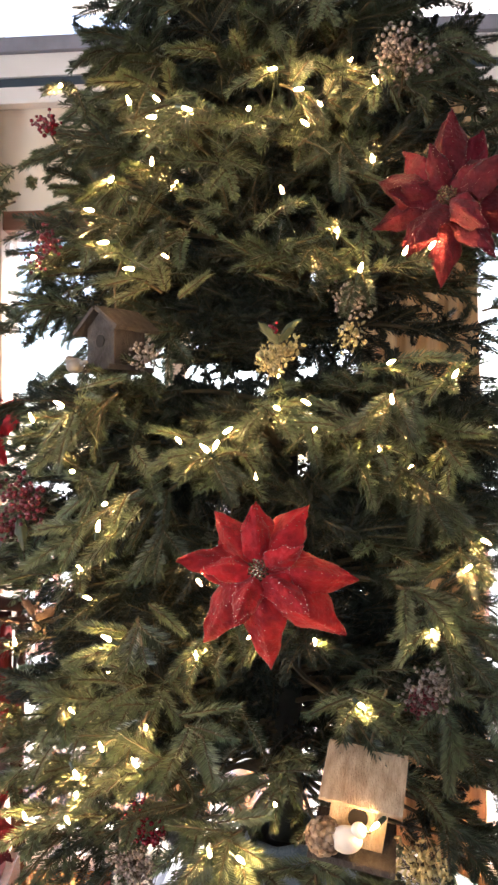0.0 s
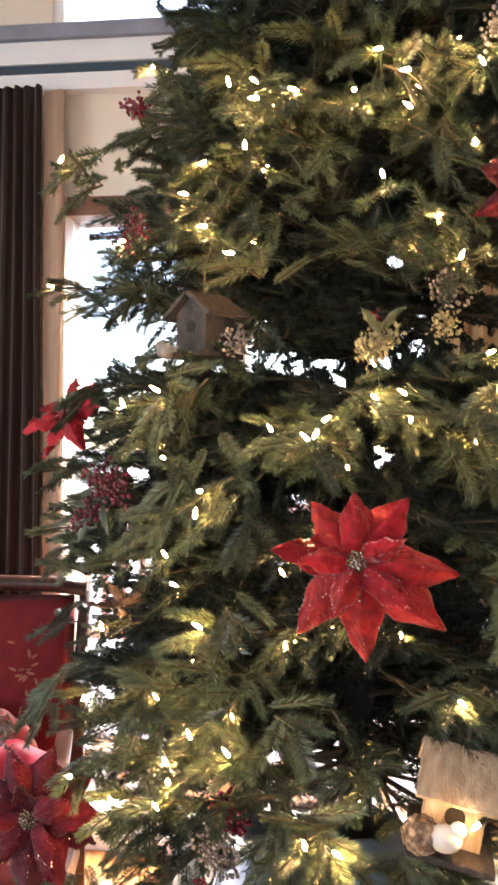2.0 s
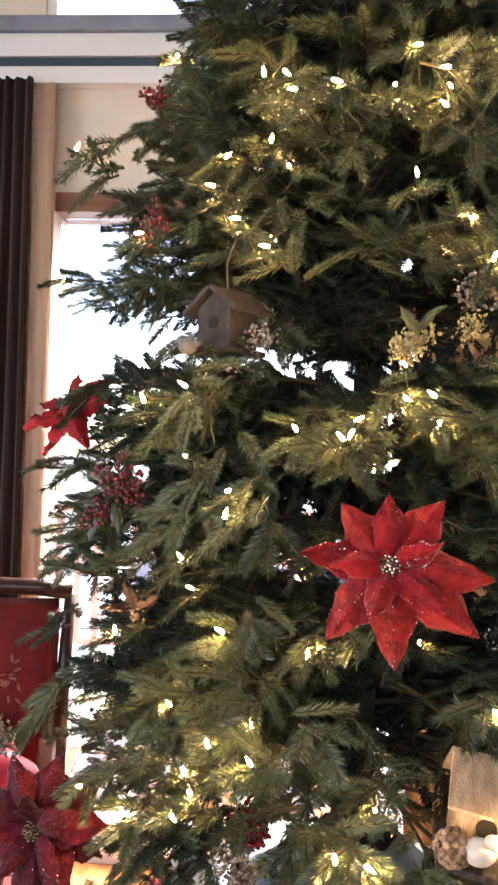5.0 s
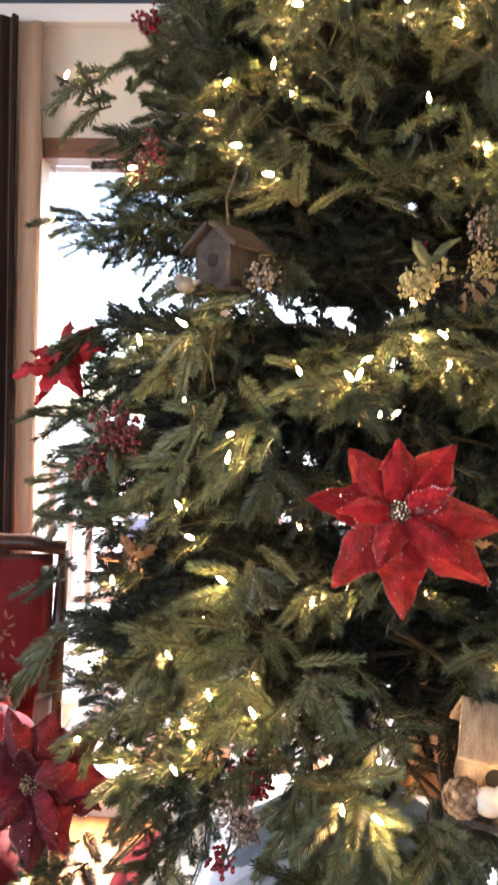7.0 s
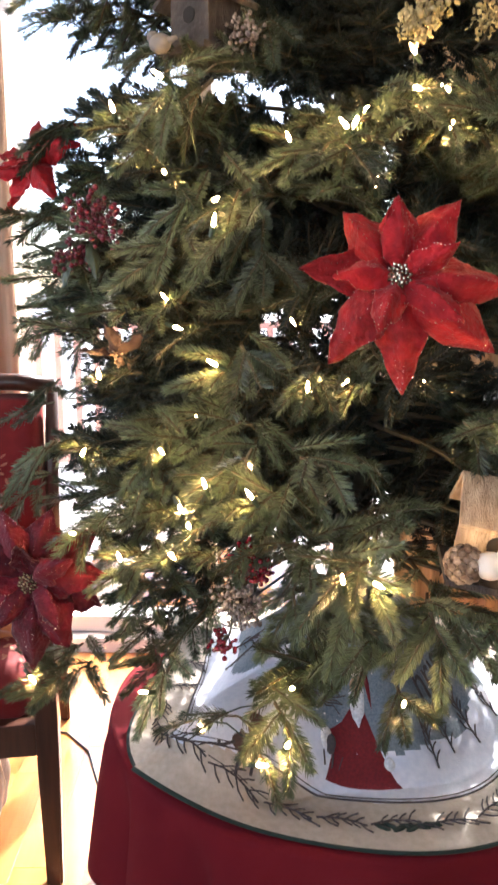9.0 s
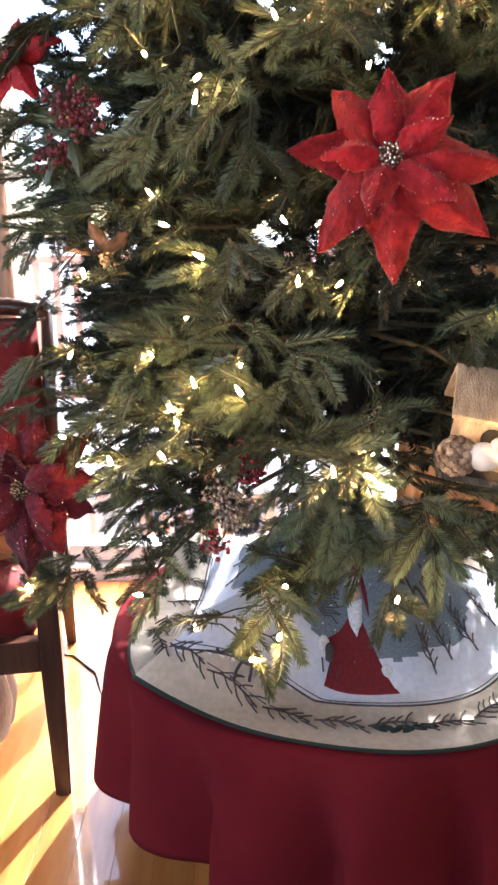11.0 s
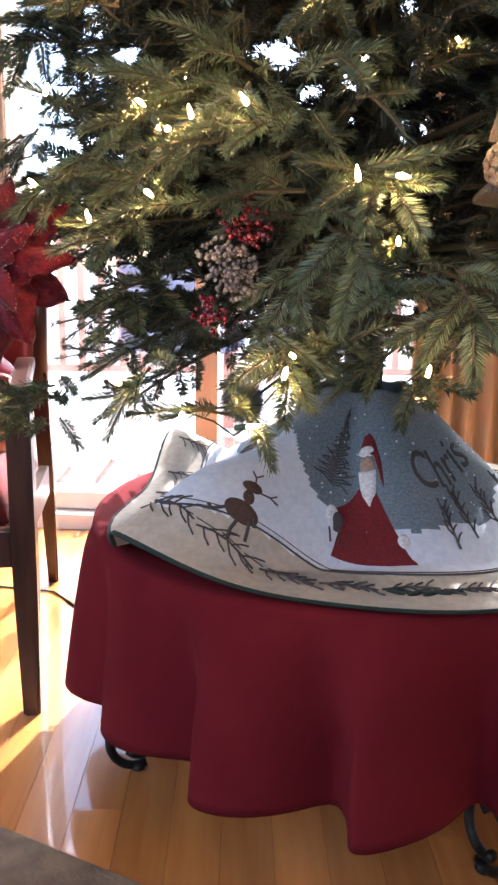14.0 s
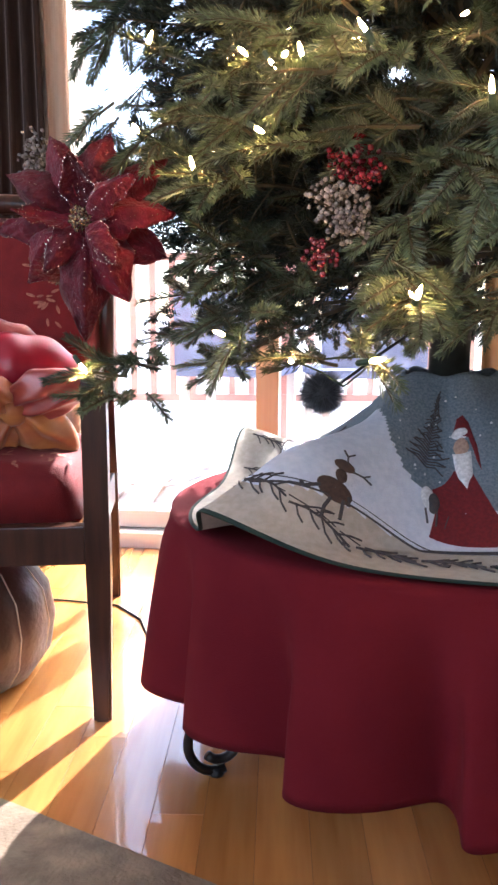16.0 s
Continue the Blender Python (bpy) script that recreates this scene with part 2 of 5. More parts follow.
MAT_DECK = material("pale_deck", (0.74, 0.73, 0.71), 0.8, color2=(0.68, 0.66, 0.63), scale=4, stretch=(1, 12, 1), vary=0.08)
MAT_RAIL = material("red_brown_rail", (0.56, 0.34, 0.31), 0.7, color2=(0.50, 0.29, 0.26), scale=8)
MAT_BLUE = material("blue_outdoor_fabric", (0.20, 0.26, 0.46), 0.8, color2=(0.17, 0.22, 0.40), scale=8)
MAT_SNOW = material("pale_ground", (0.70, 0.70, 0.70), 0.9, color2=(0.6, 0.6, 0.58), scale=0.5)
MAT_CABLE = material("black_cable", (0.015, 0.015, 0.015), 0.5)


def glass_material():
    mat = bpy.data.materials.new("clear_glass")
    mat.use_nodes = True
    b = mat.node_tree.nodes["Principled BSDF"]
    b.inputs["Transmission Weight"].default_value = 1.0
    b.inputs["Roughness"].default_value = 0.0
    b.inputs["IOR"].default_value = 1.45
    return mat


MAT_GLASS = glass_material()

# ---------------------------------------------------------------- the room
WALL = Matrix.Translation((-0.724, 2.896, 0)) @ Matrix.Rotation(radians(-4), 4, "Z")   # window wall: x along it, y outwards


def structure(name, bm, mat, label, category, m=None):
    ob = part(name, bm, mat)
    if m is not None:
        ob.matrix_world = m
    return tagged(ob, label, category, kind="structure")


HEAD, TRANSOM, CEILING = 2.29, 2.985, 3.55
DOOR_L, DOOR_R = -0.237, 2.30

# window wall in pieces round the door opening and the transom
structure("wall_north", boxes((-3.2, DOOR_L, 0, 0.16, 0, CEILING), (DOOR_R, 3.6, 0, 0.16, 0, CEILING), (DOOR_L, DOOR_R, 0, 0.16, HEAD + 0.075, TRANSOM),
                              (DOOR_L, DOOR_R, 0, 0.16, 3.46, CEILING)), MAT_WALL, "cream painted wall round the glazed patio door", "wall", WALL)
structure("wall_east", boxes((3.0, 3.15, -3.0, 3.6, 0, CEILING)), MAT_WALL, "plain cream painted side wall", "wall")
# the west and south openings are added for the fill lamps
structure("wall_west", boxes((-2.9, -2.75, -3.0, -0.9, 0, CEILING), (-2.9, -2.75, 1.3, 3.6, 0, CEILING), (-2.9, -2.75, -0.9, 1.3, 0, 0.8), (-2.9, -2.75, -0.9, 1.3, 2.3, CEILING)),
          MAT_WALL, "plain cream painted side wall with an added opening", "wall")
structure("wall_south", boxes((-2.9, -1.6, -3.15, -3.0, 0, CEILING), (0.9, 3.15, -3.15, -3.0, 0, CEILING), (-1.6, 0.9, -3.15, -3.0, 0, 0.8), (-1.6, 0.9, -3.15, -3.0, 2.4, CEILING)),
          MAT_WALL, "plain cream painted wall with an added opening", "wall")
structure("ceiling", boxes((-2.9, 3.2, -3.15, 3.7, CEILING, CEILING + 0.12)), MAT_CEIL, "plain white painted ceiling", "ceiling")
structure("trim", boxes((-3.1, 3.5, -0.05, -0.002, 2.745, 2.805), (-3.1, 3.5, -0.04, -0.002, 2.848, 2.93)), MAT_TRIM, "white moulded picture rail above the door", "trim", WALL)
structure("trim", boxes((-3.1, 3.5, -0.032, -0.002, 2.808, 2.845)), MAT_NAVY, "narrow dark navy band in the picture rail", "trim", WALL)
structure("trim", boxes((-3.1, 3.5, -0.06, -0.002, 2.932, 2.985)), MAT_GREY_TRIM, "grey blue ledge under the transom window", "trim", WALL)
structure("baseboard", boxes((-3.1, DOOR_L - 0.01, -0.018, -0.002, 0, 0.12), bevel=0.004), MAT_TRIM, "white painted baseboard", "baseboard", WALL)

# transom window
win = empty("window_1", WALL, "wide white transom window below the ceiling", "window", kind="structure")
part("window_frame", boxes((DOOR_L, DOOR_R, 0.02, 0.10, TRANSOM, TRANSOM + 0.03), (DOOR_L, DOOR_R, 0.02, 0.10, 3.42, 3.46), (-0.237, -0.20, 0.02, 0.10, 3.015, 3.42),
                           (1.0, 1.05, 0.02, 0.10, 3.015, 3.42), (2.26, 2.30, 0.02, 0.10, 3.015, 3.42)), MAT_TRIM, win)

# patio door
door = empty("door_1", WALL, "tall glazed patio door with tan wooden frame", "door", kind="structure")
part("jamb", boxes((DOOR_L, -0.165, -0.035, 0.14, 0.0, HEAD + 0.07), bevel=0.004), MAT_WOOD_TAN, door)
part("jamb", boxes((DOOR_R - 0.07, DOOR_R, -0.035, 0.14, 0.0, HEAD + 0.07), bevel=0.004), MAT_WOOD_TAN, door)
part("head_rail", boxes((-0.163, DOOR_R - 0.072, -0.03, 0.14, HEAD, HEAD + 0.07), bevel=0.004), MAT_WOOD_RED, door, "reddish wooden head rail")
part("mullion", boxes((0.423, 0.499, 0.0, 0.12, 0.125, HEAD - 0.002), bevel=0.004), MAT_WOOD_TAN, door)
part("mullion", boxes((1.33, 1.40, 0.0, 0.12, 0.125, HEAD - 0.002), bevel=0.004), MAT_WOOD_TAN, door)
part("bottom_rail", boxes((-0.163, DOOR_R - 0.072, -0.005, 0.10, 0.062, 0.122), bevel=0.004), MAT_TRIM, door)
part("threshold", boxes((-0.163, DOOR_R - 0.072, -0.05, 0.13, 0.0, 0.055), bevel=0.006), MAT_TRIM, door, "pale worn threshold")
for x0, x1 in ((-0.163, 0.421), (0.501, 1.328), (1.402, 2.226)):
    p = part("pane", boxes((x0, x1, 0.05, 0.056, 0.124, HEAD - 0.003)), MAT_GLASS, door)
    p.visible_shadow = False


def curtain(name, x0, x1, y, z0, z1, mats, label, folds, depth, seed):
    rng = random.Random(seed)
    bm = bmesh.new()
    n = folds * 10
    cols = []
    ph = [rng.uniform(-0.5, 0.5) for _ in range(folds + 2)]
    for i in range(n + 1):
        u = i / n
        k = u * folds
        a = depth * math.sin(2 * math.pi * k + ph[int(k)]) * (0.8 + 0.3 * math.sin(3.1 * k))
        col = []
        for j in range(9):
            v = j / 8
            col.append(bm.verts.new((x0 + (x1 - x0) * u + 0.006 * math.sin(5 * v + k), y + a * (1.0 - 0.35 * v), z0 + (z1 - z0) * v)))
        cols.append(col)
    for i in range(n):
        for j in range(8):
            f = bm.faces.new((cols[i][j], cols[i + 1][j], cols[i + 1][j + 1], cols[i][j + 1]))
            f.material_index = 1 if len(mats) > 1 and i % 10 in (3, 4) else 0
            f.smooth = True
    bm.normal_update()
    bmesh.ops.solidify(bm, geom=bm.faces[:], thickness=0.003)
    ob = part(name, bm, mats)
    ob.matrix_world = WALL
    return tagged(ob, label, "curtain")


curtain("curtain", -1.05, -0.226, -0.11, 0.02, 2.735, [MAT_CURTAIN, MAT_CURTAIN_PALE], "dark brown pleated curtain with grey stripes beside the door", 19, 0.022, 3)
curtain("curtain", -0.222, -0.150, -0.09, 0.02, 2.725, [MAT_LINING], "plain tan edge panel beside the dark brown curtain", 1, 0.012, 5)
curtain("curtain", 1.12, 1.52, -0.11, 0.02, 2.735, [MAT_CURTAIN_TAN], "tan pleated curtain hanging in the door opening", 6, 0.03, 4)

# floor: planks run towards the door
floor = empty("floor", Matrix(), "glossy warm oak plank floor with sunlight on it", "floor", kind="structure")
part("subfloor", boxes((-2.9, 3.2, -3.15, 3.15, -0.10, -0.004)), MAT_GAP, floor)

# rug lying before the table
bm = bmesh.new()
RUG = Matrix.Translation((-0.68, 1.431, 0)) @ Matrix.Rotation(math.atan2(1.245 - 1.431, -0.314 + 0.68), 4, "Z")
g = []
for i in range(41):
    row = []
    for j in range(21):
        e = min(1.0, min(i, 40 - i, (20 - j)) / 1.0)
        x, y = -0.9 + 2.6 * i / 40, -1.7 + 1.7 * j / 20
        row.append(bm.verts.new((x, y, 0.002 + 0.010 * min(1.0, min(i, 40 - i, j, 20 - j)) + 0.0015 * noise.noise((x * 9, y * 9, 0)))))
    g.append(row)
for i in range(40):
    for j in range(20):
        f = bm.faces.new((g[i][j], g[i + 1][j], g[i + 1][j + 1], g[i][j + 1]))
        f.smooth = True
rug = tagged(part("rug", bm, MAT_RUG), "mottled taupe and brown flat rug on the floor", "rug")
rug.matrix_world = RUG
# ---------------------------------------------------------------- outside
ground = structure("ground", boxes((-300, 300, -300, 600, -0.6, -0.5)), MAT_SNOW, "pale bright ground beyond the deck", "ground")

# ---------------------------------------------------------------- round table with its cloth
AXIS = Vector((0.070, 1.668, 0))
TABLE_R, TABLE_Z = 0.484, 0.452
table = empty("round_table", Matrix.Translation(AXIS), "low round table on black scrolled iron feet", "table")
part("tabletop", lathe(bmesh.new(), ((0.02, 0.418), (TABLE_R - 0.01, 0.418), (TABLE_R, 0.428), (TABLE_R, 0.440), (TABLE_R - 0.008, 0.446), (0.02, 0.446)), 64), MAT_WOOD_DARK, table)


def scroll_leg(a):
    bm = bmesh.new()
    d = Vector((math.cos(a), math.sin(a), 0))
    ring = []
    for k in range(30):
        w = -0.6 * math.pi + k / 29 * 2.3 * math.pi
        rr = 0.056 * (1 - 0.45 * max(0, k - 16) / 13)
        ring.append(d * (0.43 + rr * math.cos(w) * 0.9) + Vector((0, 0, 0.064 + rr * math.sin(w))))
    tube(bm, ring, 0.0085, 10)
    leg = [d * (0.43 - 0.15 * math.sin(u * 2.6)) + Vector((0, 0, 0.10 + 0.318 * u)) for u in [i / 12 for i in range(13)]]
    tube(bm, leg, 0.0085, 10)
    lathe(bm, ((0.012, 0), (0.014, 0.004), (0.010, 0.014)), 12, Matrix.Translation(d * 0.43))
    return bm


for a in (196, 286, 16, 106):
    smooth(part("leg", scroll_leg(radians(a + 5)), MAT_IRON, table))


def cloth_point(th, s):
    """s: 0 at the centre, 1 at the rim, 2 at the hem."""
    rim = TABLE_R + 0.006
    if s <= 1:
        r, z = rim * s, TABLE_Z + 0.001
        if s > 0.96:
            z -= 0.006 * ((s - 0.96) / 0.04) ** 2
    else:
        v = s - 1
        a = 15 * (th + math.pi / 2) + 2.32 + 0.30 * math.sin(2 * th + 0.9)
        fold = math.sin(a + 0.55 * math.cos(a)) * (0.86 + 0.20 * math.sin(4 * th + 2.0)) + 0.10 * math.sin(31 * th + 1.1) + 0.16 * math.sin(6 * th + 0.4)
        hem = 0.288 + 0.006 * math.sin(4 * th + 0.9) + 0.006 * math.sin(a + 0.7)
        r = rim + 0.006 * min(1, v * 8) + 0.014 * v + fold * 0.040 * max(0.0, v - 0.05) ** 0.65
        th -= 0.068 * math.sin(a) * min(1.0, v * 1.6)
        z = TABLE_Z - 0.006 - hem * v
    return Vector((r * math.cos(th), r * math.sin(th), z))


bm = bmesh.new()
NT = 360
levels = [0.0, 0.5, 0.85, 0.94, 0.97, 0.985, 1.0, 1.02, 1.05, 1.1] + [1.1 + 0.9 * i / 18 for i in range(1, 19)]
shells = []
for inset in (0.0, 0.0022):
    rings = []
    for s in levels:
        ring = []
        for k in range(NT):
            q = cloth_point(2 * math.pi * k / NT, s if s else 0.002)
            f = 1 - inset / q.xy.length if s > 0.99 else 1.0
            ring.append(bm.verts.new((q.x * f, q.y * f, q.z - (inset if s <= 1.02 else 0))))
        rings.append(ring)
    shells.append(rings)
    for a, b in zip(rings, rings[1:]):
        for k in range(NT):
            q = (a[k], a[(k + 1) % NT], b[(k + 1) % NT], b[k])
            bm.faces.new(q if inset else q[::-1]).smooth = True
    bm.faces.new(rings[0] if inset else rings[0][::-1])
for k in range(NT):
    bm.faces.new((shells[0][-1][k], shells[0][-1][(k + 1) % NT], shells[1][-1][(k + 1) % NT], shells[1][-1][k]))
cloth = tagged(part("tablecloth", bm, MAT_CLOTH), "deep red cloth draped in folds over the round table", "tablecloth")
cloth.matrix_world = Matrix.Translation(AXIS)

# ---------------------------------------------------------------- tree skirt
SK_R0, SK_R1 = 0.085, 0.488


def skirt_point(th, r, lift=0.0):
    """th: bearing from the camera's side (0 = front, positive to the right)."""
    u = (r - SK_R0) / (SK_R1 - SK_R0)
    base = TABLE_Z + 0.006
    z = base + 0.225 * max(0.0, 1 - u / (0.62 + 0.30 * math.exp(-((th + 0.64) / 0.30) ** 2))) ** 1.1
    z += 0.012 * math.sin(7 * th + 0.5) * max(0, 1 - abs(u - 0.35) / 0.5)
    # a raised fold towards the left side and the back
    ridge = math.exp(-((th + 0.85) / (0.26 if th > -0.85 else 0.10)) ** 2)
    t = min(1.0, max(0.0, (r - 0.17) / 0.22))
    z += 0.092 * ridge * t * t * (3 - 2 * t) * (1 - 0.35 * max(0.0, (r - 0.41) / 0.068))
    z += 0.13 * math.exp(-((th + 2.15) / 0.26) ** 2) * max(0, u - 0.1) * (1.25 - 0.5 * u)
    rr = r * (1 + 0.02 * math.sin(5 * th)) * (1 - 0.15 * math.exp(-((th + 1.85) / 0.52) ** 2)) * (1 + 0.085 * ridge)
    return Vector((rr * math.sin(th), -rr * math.cos(th), z + lift))


skirt = empty("tree_skirt", Matrix.Translation(AXIS), "woven tapestry tree skirt with winter scene and green binding", "tree skirt")


def zone(th, r):
    snow = 0.272 + 0.012 * math.sin(3 * th + 1.0) + 0.006 * math.sin(11 * th) - 0.10 * math.exp(-((th + 0.95) / 0.36) ** 2)
    if r > 0.480:
        return 3
    if r > 0.370 + 0.004 * math.sin(6 * th) + 0.045 * math.exp(-((th + 0.82) / 0.22) ** 2):
        return 0
    return 1 if r > snow else 2


bm = bmesh.new()
N1, N2 = 340, 66
gr = [[bm.verts.new(skirt_point(-math.pi + 0.03 + (2 * math.pi - 0.06) * i / N1, SK_R0 + (SK_R1 - SK_R0) * j / N2)) for j in range(N2 + 1)] for i in range(N1 + 1)]
for i in range(N1):
    for j in range(N2):
        f = bm.faces.new((gr[i][j], gr[i + 1][j], gr[i + 1][j + 1], gr[i][j + 1]))
        f.smooth = True
        f.material_index = zone(-math.pi + 0.03 + (2 * math.pi - 0.06) * (i + 0.5) / N1, SK_R0 + (SK_R1 - SK_R0) * (j + 0.5) / N2)
bm.normal_update()
bmesh.ops.solidify(bm, geom=bm.faces[:], thickness=0.003)
part("cloth", bm, [MAT_BEIGE_FAB, MAT_WHITE_FAB, MAT_BLUE_FAB, MAT_GREEN_FAB, MAT_THREAD], skirt)


FIG, FR = -0.088, 0.338


def patch(name, mat, outline, th0, r0, lift=0.0035, label="", size=1.0):
    """A woven figure: an outline in metres (x right, y up the skirt) laid on the skirt."""
    tall = 1.0
    if r0 == FR:
        size, tall = 1.42, 0.82
    elif r0 < 0.40:
        size = 1.1
    from_c = Vector((sum(p[0] for p in outline) / len(outline), sum(p[1] for p in outline) / len(outline)))
    bm = bmesh.new()
    rings = []
    for k in (1.0, 0.66, 0.33, 0.0):
        ring = []
        for x, y in outline:
            q = from_c + (Vector((x, y)) - from_c) * max(k, 0.01)
            ring.append(bm.verts.new(skirt_point(th0 + q.x * size / r0, r0 - q.y * size * tall, lift + 0.0034 if k < 1 else 0.0032)))
        rings.append(ring)
    n = len(outline)
    for a, b in zip(rings, rings[1:]):
        for k in range(n):
            bm.faces.new((a[k], a[(k + 1) % n], b[(k + 1) % n], b[k])).smooth = True
    return part(name, bm, mat, skirt, label)


def resample(pts, step=0.006):
    out = []
    for a, b in zip(pts, pts[1:] + pts[:1]):
        n = max(1, int(math.dist(a, b) / step))
        out += [(a[0] + (b[0] - a[0]) * k / n, a[1] + (b[1] - a[1]) * k / n) for k in range(n)]
    return out


def oval(cx, cy, rx, ry, n=18, turn=0.0):
    return [(cx + rx * math.cos(2 * math.pi * k / n) * math.cos(turn) - ry * math.sin(2 * math.pi * k / n) * math.sin(turn),
             cy + rx * math.cos(2 * math.pi * k / n) * math.sin(turn) + ry * math.sin(2 * math.pi * k / n) * math.cos(turn)) for k in range(n)]


def stitch(bm, pts, th0, r0, w=0.0016):
    tube(bm, [skirt_point(th0 + x / r0, r0 - y, 0.0058) for x, y in pts], w, 5)


def sprig(bm, th0, r0, length, lean, rng, w=0.0017):
    """A stitched twig with side shoots."""
    ca, sa = math.cos(lean), math.sin(lean)
    main = [(ca * length * u, sa * length * u + 0.01 * math.sin(3 * u)) for u in (0, 0.25, 0.5, 0.75, 1.0)]
    stitch(bm, main, th0, r0, w)
    for k in range(9):
        u = 0.10 + 0.85 * k / 9
        a = lean + (0.75 if k % 2 else -0.75) + rng.uniform(-0.2, 0.2)
        l = length * rng.uniform(0.24, 0.42)
        x, y = ca * length * u, sa * length * u + 0.01 * math.sin(3 * u)
        stitch(bm, [(x, y), (x + l * 0.55 * math.cos(a), y + l * 0.55 * math.sin(a)), (x + l * math.cos(a * 0.85), y + l * math.sin(a * 0.85))], th0, r0, w * 0.85)


rng = random.Random(11)
for off, w in ((0.0, 0.0018), (-0.008, 0.0009)):
    bm = bmesh.new()
    tube(bm, [skirt_point(a, 0.370 + off + 0.004 * math.sin(6 * a) + 0.045 * math.exp(-((a + 0.82) / 0.22) ** 2), 0.0042) for a in [-2.6 + 5.4 * k / 260 for k in range(261)]], w, 5)
    part("stitched_line", bm, MAT_THREAD, skirt)
bm = bmesh.new()
th = -1.5
while th < 2.6:
    sprig(bm, th, 0.428, 0.082, rng.uniform(-0.12, 0.12), rng)
    th += 0.205
sprig(bm, -1.0, 0.43, 0.10, 1.9, rng, 0.0016)
for a in (-2.30, -2.08, -1.86, -1.66):
    sprig(bm, a, 0.45, 0.075, 1.5, rng, 0.0015)
tagged(part("stitched_border", bm, MAT_THREAD, skirt), "dark stitched evergreen sprigs", kind="stuff")
bm = bmesh.new()
for a, r, l in ((0.36, 0.315, 0.06), (0.52, 0.30, 0.07), (0.75, 0.31, 0.07), (1.05, 0.31, 0.06), (-1.75, 0.31, 0.07), (-1.95, 0.30, 0.07)):
    sprig(bm, a, r, l, 1.4, rng)
for k in range(3):
    stitch(bm, [(0.012 * (k - 1), 0), (0.018 * (k - 1), 0.02)], -0.24, 0.318)
part("stitched_shrub", bm, MAT_THREAD, skirt)
bm = bmesh.new()
for k in range(26):
    y = 0.115 * k / 26
    w = 0.036 * (1 - k / 27)
    for s in (-1, 1):
        l = w * rng.uniform(0.6, 1.1)
        stitch(bm, [(0, y), (s * l * 0.5, y + 0.006), (s * l, y + 0.004 * rng.uniform(-1, 3))], -0.33, 0.236, 0.0012)
part("stitched_tree", bm, MAT_THREAD, skirt)
# the bearded winter figure as plain colour shapes
patch("woven_robe", MAT_THREAD_RED, resample([(-0.044, 0), (0.050, 0.0), (0.040, 0.03), (0.024, 0.07), (0.012, 0.098), (-0.016, 0.098), (-0.030, 0.08), (-0.052, 0.062), (-0.055, 0.04), (-0.040, 0.038)]), FIG, FR, label="dark red woven robe shape")
patch("woven_hat", MAT_THREAD_RED, resample([(-0.018, 0.140), (0.016, 0.140), (0.022, 0.10), (0.027, 0.085), (0.028, 0.12), (0.020, 0.152), (0.008, 0.164), (-0.008, 0.160)]), FIG, FR, 0.0045)
patch("woven_beard", MAT_THREAD_WHITE, resample([(-0.018, 0.116), (0.016, 0.116), (0.013, 0.085), (0.002, 0.062), (-0.010, 0.080)]), FIG, FR, 0.006)
patch("woven_face", MAT_THREAD_TAN, oval(-0.001, 0.122, 0.015, 0.011), FIG, FR, 0.0065)
patch("woven_brim", MAT_THREAD_WHITE, oval(-0.001, 0.137, 0.019, 0.0055), FIG, FR, 0.0075)
patch("woven_cuff", MAT_THREAD_WHITE, oval(-0.048, 0.050, 0.010, 0.016, turn=0.3), FIG, FR, 0.006)
patch("woven_cuff", MAT_THREAD_WHITE, oval(0.040, 0.028, 0.008, 0.008), FIG, FR, 0.006)
patch("woven_mitten", MAT_THREAD, oval(-0.041, 0.046, 0.009, 0.013), FIG, FR, 0.0075)
# a dark four-legged shape in the snow
DEER, DR = -0.585, 0.384
def leaning(pts, a=0.75, k=0.78):
    """Turns and shrinks an outline about its origin."""
    return [(k * (x * math.cos(a) - y * math.sin(a)), k * (x * math.sin(a) + y * math.cos(a))) for x, y in pts]


patch("woven_deer", MAT_THREAD_BROWN, leaning(oval(0.0, 0.010, 0.029, 0.021, turn=-0.5)), DEER, DR, label="dark brown woven animal shape")
patch("woven_deer_head", MAT_THREAD_BROWN, leaning(oval(0.026, 0.052, 0.018, 0.012, turn=-0.4)), DEER, DR)
patch("woven_deer_neck", MAT_THREAD_BROWN, leaning(oval(0.016, 0.034, 0.010, 0.014, turn=-0.3)), DEER, DR)
for pts in (((-0.022, 0.016), (-0.046, 0.012), (-0.050, 0.020)), ((-0.012, -0.004), (-0.026, -0.018), (-0.036, -0.034)), ((0.008, -0.006), (0.0, -0.022), (-0.008, -0.036)), ((0.018, 0.0), (0.014, -0.014))):
    bm = bmesh.new()
    stitch(bm, leaning(pts), DEER, DR, 0.0030)
    part("stitched_leg", bm, MAT_THREAD, skirt)
for pts in (((0.034, 0.060), (0.038, 0.076), (0.034, 0.090)), ((0.038, 0.076), (0.052, 0.082)), ((0.040, 0.046), (0.058, 0.040), (0.072, 0.044)), ((0.058, 0.040), (0.070, 0.028))):
    bm = bmesh.new()
    stitch(bm, leaning(pts), DEER, DR, 0.0014)
    part("stitched_antler", bm, MAT_THREAD, skirt)
bm = bmesh.new()
for k in range(5):
    stitch(bm, [(-0.07 + 0.03 * k, -0.034 - 0.003 * (k % 2)), (-0.045 + 0.03 * k, -0.036)], DEER, DR, 0.0010)
tagged(part("stitched_shade", bm, MAT_THREAD, skirt), kind="stuff")
bm = bmesh.new()
